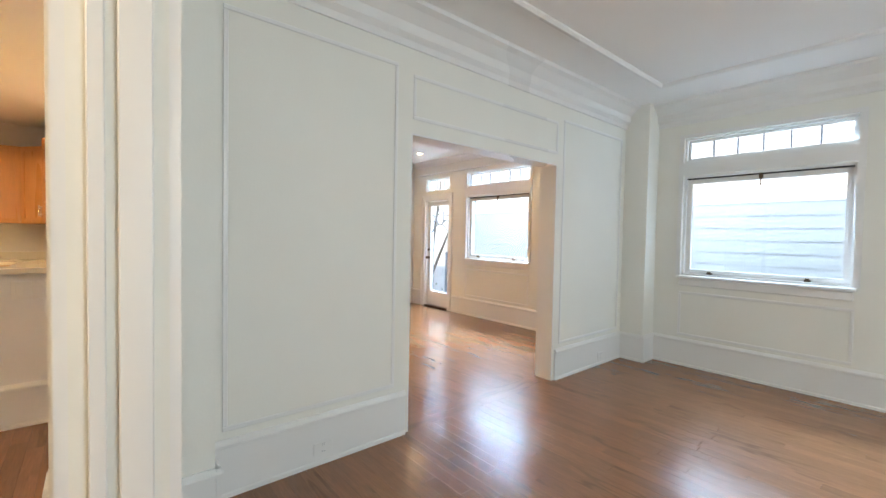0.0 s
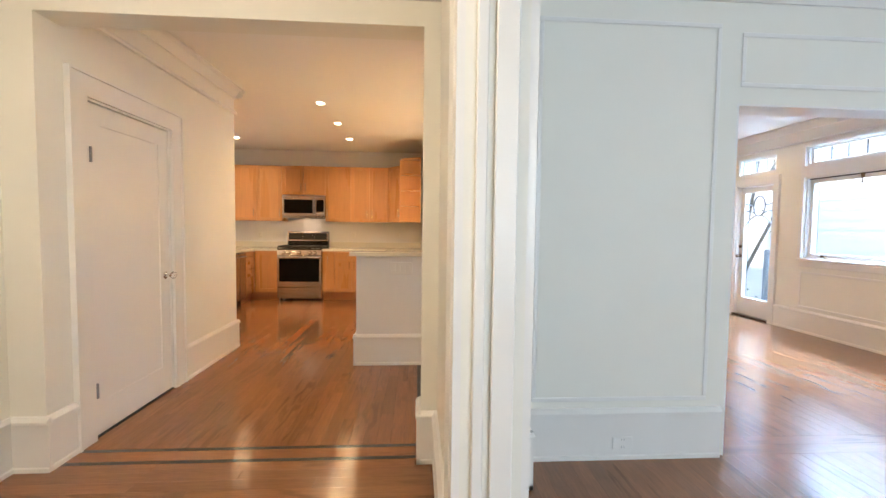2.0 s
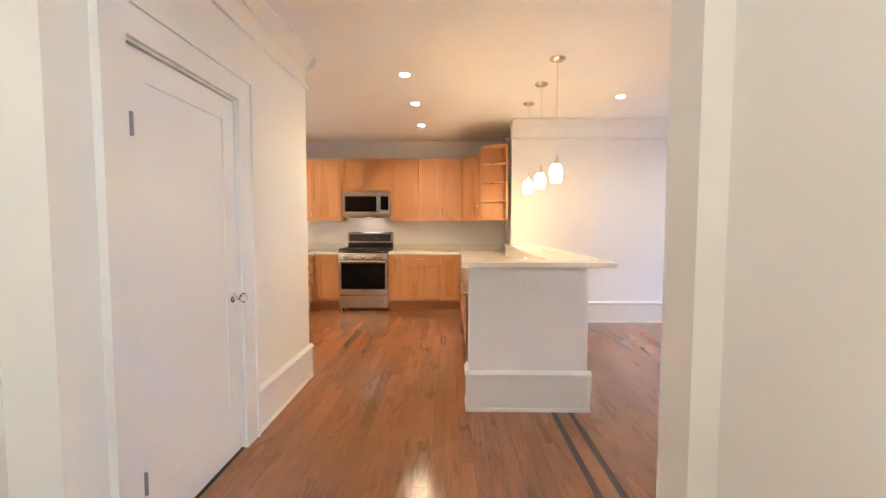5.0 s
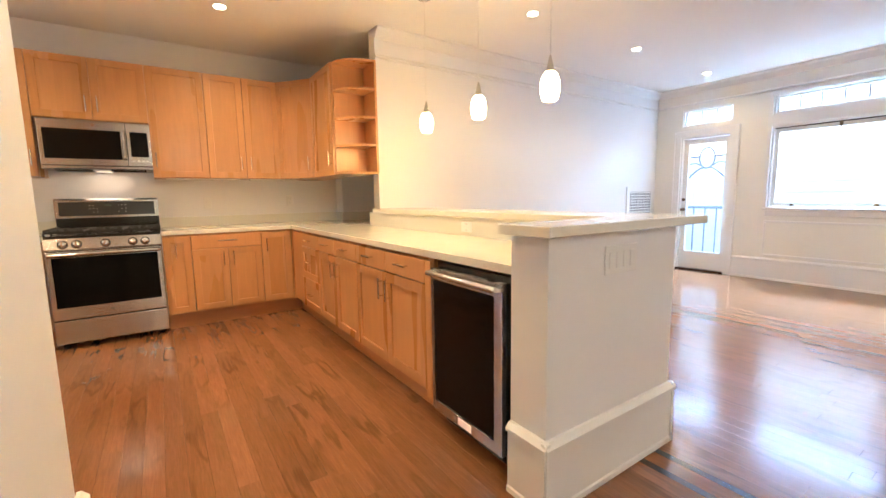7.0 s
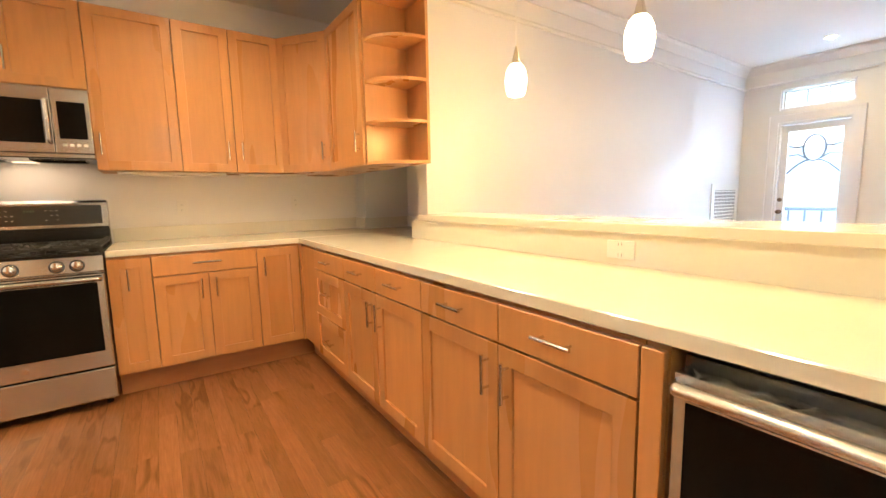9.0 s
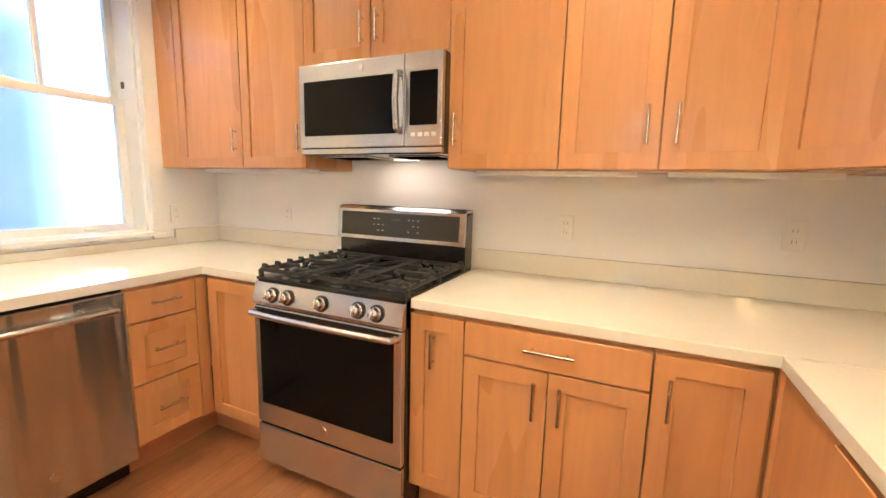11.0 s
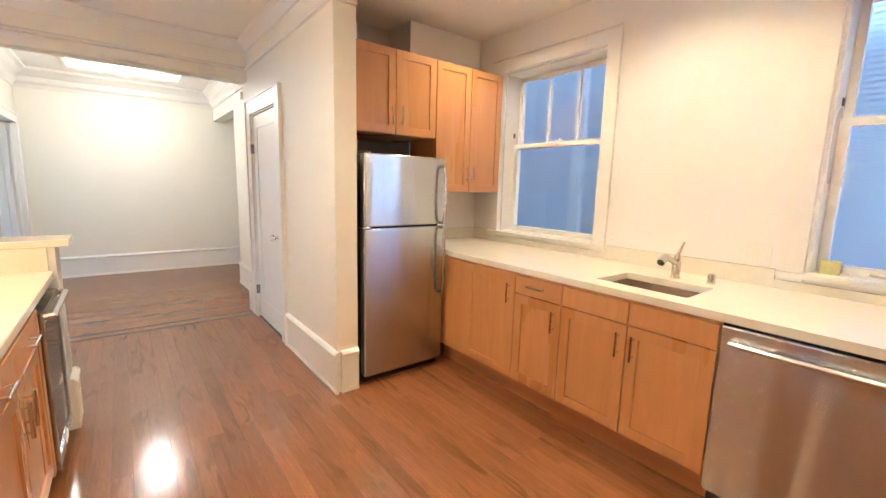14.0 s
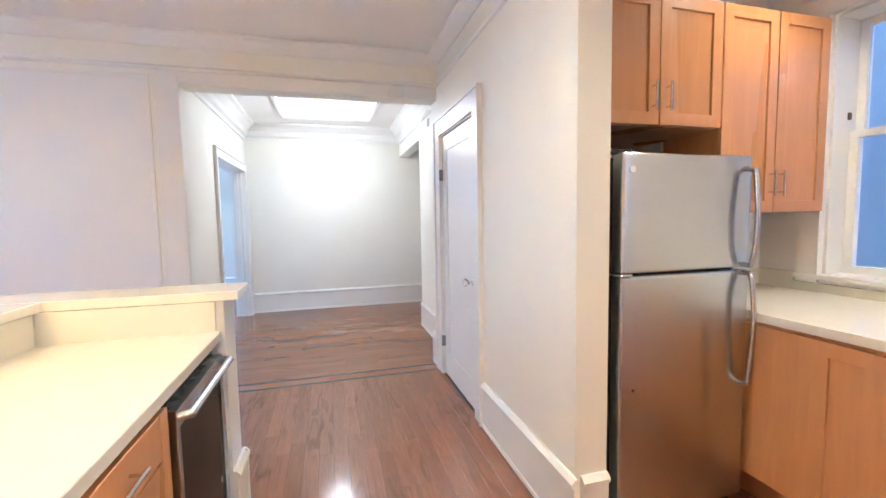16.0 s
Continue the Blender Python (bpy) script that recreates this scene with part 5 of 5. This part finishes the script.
part("lever", one_box(-0.32, -0.305, -0.02, -0.002, -0.02, 0.03, 0.002), PLASTIC, v)
b = thing("door_chime", "small white box high on the foyer wall", "door chime", -1.679, 1.25, 2.42)
part("cover", one_box(0, 0.03, -0.03, 0.03, -0.04, 0.04, 0.004), PLASTIC, b)

# ---------------------------------------------------------------- dining room fireplace and front window
m = thing("fireplace", "white painted mantel with carved brackets round a dark firebox", "fireplace", 4.72, -2.80, 0)
for s in (-1, 1):
    part("pilaster", one_box(s * 0.52 - 0.09, s * 0.52 + 0.09, 0.002, 0.14, 0, 1.05, 0.006), CARVED, m)
    part("bracket", one_box(s * 0.52 - 0.07, s * 0.52 + 0.07, 0.14, 0.20, 0.86, 1.05, 0.02, 2), CARVED, m)
part("frieze", one_box(-0.43, 0.43, 0.002, 0.12, 0.78, 1.05, 0.006), CARVED, m)
part("mantel_shelf", one_box(-0.72, 0.72, 0.002, 0.26, 1.05, 1.10, 0.01, 2), CARVED, m)
part("firebox", one_box(-0.43, 0.43, 0.002, 0.05, 0.0, 0.78), SOOT, m, "dark firebox")
w = tagged(thing("window_front", "wide white front window", "window", 0, -2.80, 0), kind="structure")
fr = bmesh.new()
for a, b2 in ((1.40, 1.44), (2.05, 2.09), (2.71, 2.75), (3.36, 3.40)):
    box(fr, a, b2, -0.13, -0.02, 0.9, 2.4, 0.003)
box(fr, 1.40, 3.40, -0.13, -0.02, 0.9, 0.94, 0.003)
box(fr, 1.40, 3.40, -0.13, -0.02, 2.36, 2.4, 0.003)
part("window_frame", fr, WHITE, w)
for a, b2 in ((1.44, 2.05), (2.09, 2.71), (2.75, 3.36)):
    p = part("pane", one_box(a, b2, -0.078, -0.074, 0.94, 2.36), GLASS, w)
    p.visible_shadow = False

# ---------------------------------------------------------------- outside
structure("ground", one_box(-60, 60, -60, 60, -3.3, -3.2), GROUND, "grey paved ground between the houses")


# unseen block, added to stop the roof lamp reaching the light well
structure("wall_upper_storey_inner", one_box(2.00, 2.30, -3.0, 8.1, 2.98, 6.9), UNSEEN_DARK, "unseen dark block added to keep lamp light off the light well")
# unseen block, added to set how far sun falls on the siding
structure("wall_upper_storey", one_box(5.30, 5.62, -3.0, 8.1, 3.10, 4.8), UNSEEN_DARK, "unseen dark block added to shape the light over the roof")


def siding_house(name, x, out, y0, y1, z1, pitch, label, skin, lap=0.016, cover=0.0):
    """A neighbour's wall of lapped boards; out is the way its face looks along x."""
    h = thing(name, label, "house", x, 0, -3.2)
    part("wall", one_box(-out * 0.30, -out * 0.02, y0, y1, 0, z1), skin, h)
    n = int(z1 / pitch)
    for i in range(n):
        bm = bmesh.new()
        prism(bm, [(0, 0), (out * lap, 0), (out * (0.9 * lap if cover else 0.004), cover * pitch or pitch + 0.01), (0, cover * pitch or pitch + 0.01)], (0, y0, i * pitch), (0, y1, i * pitch), (1, 0, 0))
        part("board", bm, skin, h)
    part("roof", one_box(-out * 4.0, out * 0.25, y0 - 0.2, y1 + 0.2, z1, z1 + 0.12, 0.01), BLUE_WALL, h)
    return h


siding_house("neighbour_house", 8.3, -1, -6, 11, 6.46, 0.19, "white neighbouring house with lapped wooden siding", SIDING, 0.010, 0.94)
siding_house("light_well_house", -4.9, 1, 3.9, 7.35, 9.0, 0.044, "pale neighbouring house with narrow siding across the light well", BLUE_WALL, 0.018, 0.66)
bm = bmesh.new()
box(bm, -5.3, -5.0, -2, 3.75, -3.2, 5.8)
box(bm, -5.3, -4.95, 7.35, 12, -3.2, 5.8)
structure("backdrop_light_well", bm, BLUE_WALL, "pale blue stucco wall of the light well")
structure("backdrop_corner_board", one_box(-5.2, -4.84, 3.75, 3.9, -3.2, 5.8), SIDING, "white corner board of the neighbouring house")

d = thing("balcony", "small balcony with a grey metal railing", "balcony", 5.70, 5.8, 0)
part("deck", one_box(0.0, 1.3, -1.0, 1.4, -0.12, -0.02), GROUND, d)
part("top_rail", one_box(1.22, 1.27, -1.0, 1.4, 0.90, 0.95, 0.005), RAILING, d)
part("bottom_rail", one_box(1.23, 1.26, -1.0, 1.4, 0.08, 0.11), RAILING, d)
for i in range(13):
    part("baluster", one_box(1.235, 1.255, -0.96 + i * 0.19, -0.94 + i * 0.19, 0.11, 0.90), RAILING, d)
for y in (-0.98, 1.36):
    part("post", one_box(1.21, 1.28, y - 0.03, y + 0.03, -0.02, 0.98, 0.005), RAILING, d)


def tree(x, y, z, h, seed):
    rng = random.Random(seed)
    t = thing("tree", "slender garden tree with grey limbs and sparse green leaves", "tree", x, y, z)
    bm = bmesh.new()
    tips = []

    def limb(p, d, length, r, depth):
        q = p + d * length
        rod(bm, p, q, r, 7, r * 0.66)
        if depth == 0:
            tips.append(q)
            return
        for _ in range(rng.choice((2, 3))):
            nd = (d + Vector((rng.uniform(-1, 1), rng.uniform(-1, 1), rng.uniform(-0.2, 0.7))) * 0.6).normalized()
            limb(q, nd, length * rng.uniform(0.55, 0.8), r * 0.6, depth - 1)
        tips.append(q)
    limb(Vector((0, 0, 0)), Vector((0.05, 0.08, 1)).normalized(), h * 0.45, 0.075, 4)
    part("trunk", bm, BARK, t, "grey trunk and limbs")
    cr = bmesh.new()
    for p in tips:
        for _ in range(14):
            c = p + Vector((rng.gauss(0, 0.20), rng.gauss(0, 0.20), rng.gauss(0, 0.16)))
            u = Vector((rng.uniform(-1, 1), rng.uniform(-1, 1), rng.uniform(-1, 1))).normalized() * 0.045
            v2 = u.orthogonal().normalized() * 0.022
            cr.faces.new([cr.verts.new(c + k) for k in (u, v2, -u, -v2)])
    part("crown", cr, LEAF, t, "sparse green leaves")


tree(7.45, 8.5, -3.2, 7.0, 5)

# ---------------------------------------------------------------- floor
bm = bmesh.new()
box(bm, -3.45, 5.70, 2.10, 8.08, -0.12, -0.022)
box(bm, -3.0, 5.65, -2.95, 2.10, -0.12, -0.022)
structure("floor", bm, SUBFLOOR, "dark-stained narrow oak strip floor with a gloss finish")
FLOOR = bpy.data.objects["floor"]
PW, GAP = 0.083, 0.00025


def plank_mesh(length, across=False):
    bm = bmesh.new()
    if across:
        box(bm, 0, length, GAP, PW - GAP, -0.02, 0.0, 0.0004)
    else:
        box(bm, GAP, PW - GAP, 0, length, -0.02, 0.0, 0.0004)
    return finish(bm, "plank", OAK)


LENGTHS = [round(0.45 + 0.15 * i, 2) for i in range(9)]
PLANKS = {k: plank_mesh(k) for k in LENGTHS}


def lay(x0, x1, y0, y1, rest, near=None, across=False, rng=random.Random(11)):
    """Rows of boards; those inside the near stretch are boards of their own, the others go into rest."""
    a0, a1, b0, b1 = (y0, y1, x0, x1) if across else (x0, x1, y0, y1)
    count = 0
    n = int(round((a1 - a0) / PW))
    step = (a1 - a0) / n
    for i in range(n):
        a = a0 + i * step
        pos = b0
        first = rng.uniform(0.2, 1.2)
        while pos < b1 - 0.005:
            ln = rng.choice(LENGTHS) if pos > b0 else first
            end = min(pos + ln, b1)
            if b1 - end < 0.18:
                end = b1
            if near and not across and ln in PLANKS and abs(end - pos - ln) < 1e-6 and near[0] <= a <= near[1] and near[2] <= pos and end <= near[3]:
                ob = new("plank", PLANKS[ln])
                ob.location = (a, pos, 0)
                ob.parent = FLOOR
                count += 1
            else:
                p, q = pos + 0.0003, end - 0.0003
                if across:
                    rest.append((p, q, a + GAP, a + step - GAP))
                else:
                    rest.append((a + GAP, a + step - GAP, p, q))
            pos = end
    return count


def board_field(name, rects, mat):
    verts, faces = [], []
    for x0, x1, y0, y1 in rects:
        k = len(verts)
        e = 0.0004
        verts += [(x0, y0, -0.02), (x1, y0, -0.02), (x1, y1, -0.02), (x0, y1, -0.02),
                  (x0, y0, -e), (x1, y0, -e), (x1, y1, -e), (x0, y1, -e),
                  (x0 + e, y0 + e, 0), (x1 - e, y0 + e, 0), (x1 - e, y1 - e, 0), (x0 + e, y1 - e, 0)]
        for i in range(4):
            j = (i + 1) % 4
            faces.append((k + i, k + j, k + 4 + j, k + 4 + i))
            faces.append((k + 4 + i, k + 4 + j, k + 8 + j, k + 8 + i))
        faces.append((k + 8, k + 9, k + 10, k + 11))
    me = bpy.data.meshes.new(name)
    me.from_pydata(verts, [], faces)
    me.materials.append(mat)
    ob = new(name, me)
    ob.parent = FLOOR
    return tagged(ob, "", "", "", "stuff")


rest, cross = [], []
lay(-3.20, 0.452, 2.302, 7.93, rest, (-1.55, 0.1, 3.1, 7.25))
lay(0.612, 5.50, 2.302, 6.52, rest)
lay(0.452, 0.612, 3.77, 7.93, rest)
lay(0.612, 1.09, 6.64, 7.93, rest)
lay(2.23, 3.90, 2.10, 2.302, cross, None, True)
lay(0.73, 5.45, -2.80, 2.10, rest)
lay(-2.85, 0.56, -0.75, 2.140, cross, None, True)
lay(0.56, 0.73, -0.58, 0.92, rest)
# threshold border and the living room border: dark strips with an oak strip between
cross.append((-1.50, 0.452, 2.172, 2.270))
rest.append((0.490, 0.575, 2.302, 3.745))
board_field("floor_boards", rest, OAK_REST)
board_field("floor_boards_crosswise", cross, OAK_CROSS)
bm = bmesh.new()
for y0, y1 in ((2.141, 2.171), (2.271, 2.301)):
    box(bm, -1.50, 0.452, y0, y1, -0.02, 0.0)
for x0, x1 in ((0.453, 0.489), (0.576, 0.611)):
    box(bm, x0, x1, 2.302, 3.745, -0.02, 0.0)
ob = part("inlay_strips", bm, INLAY, FLOOR, "dark walnut inlay strips")
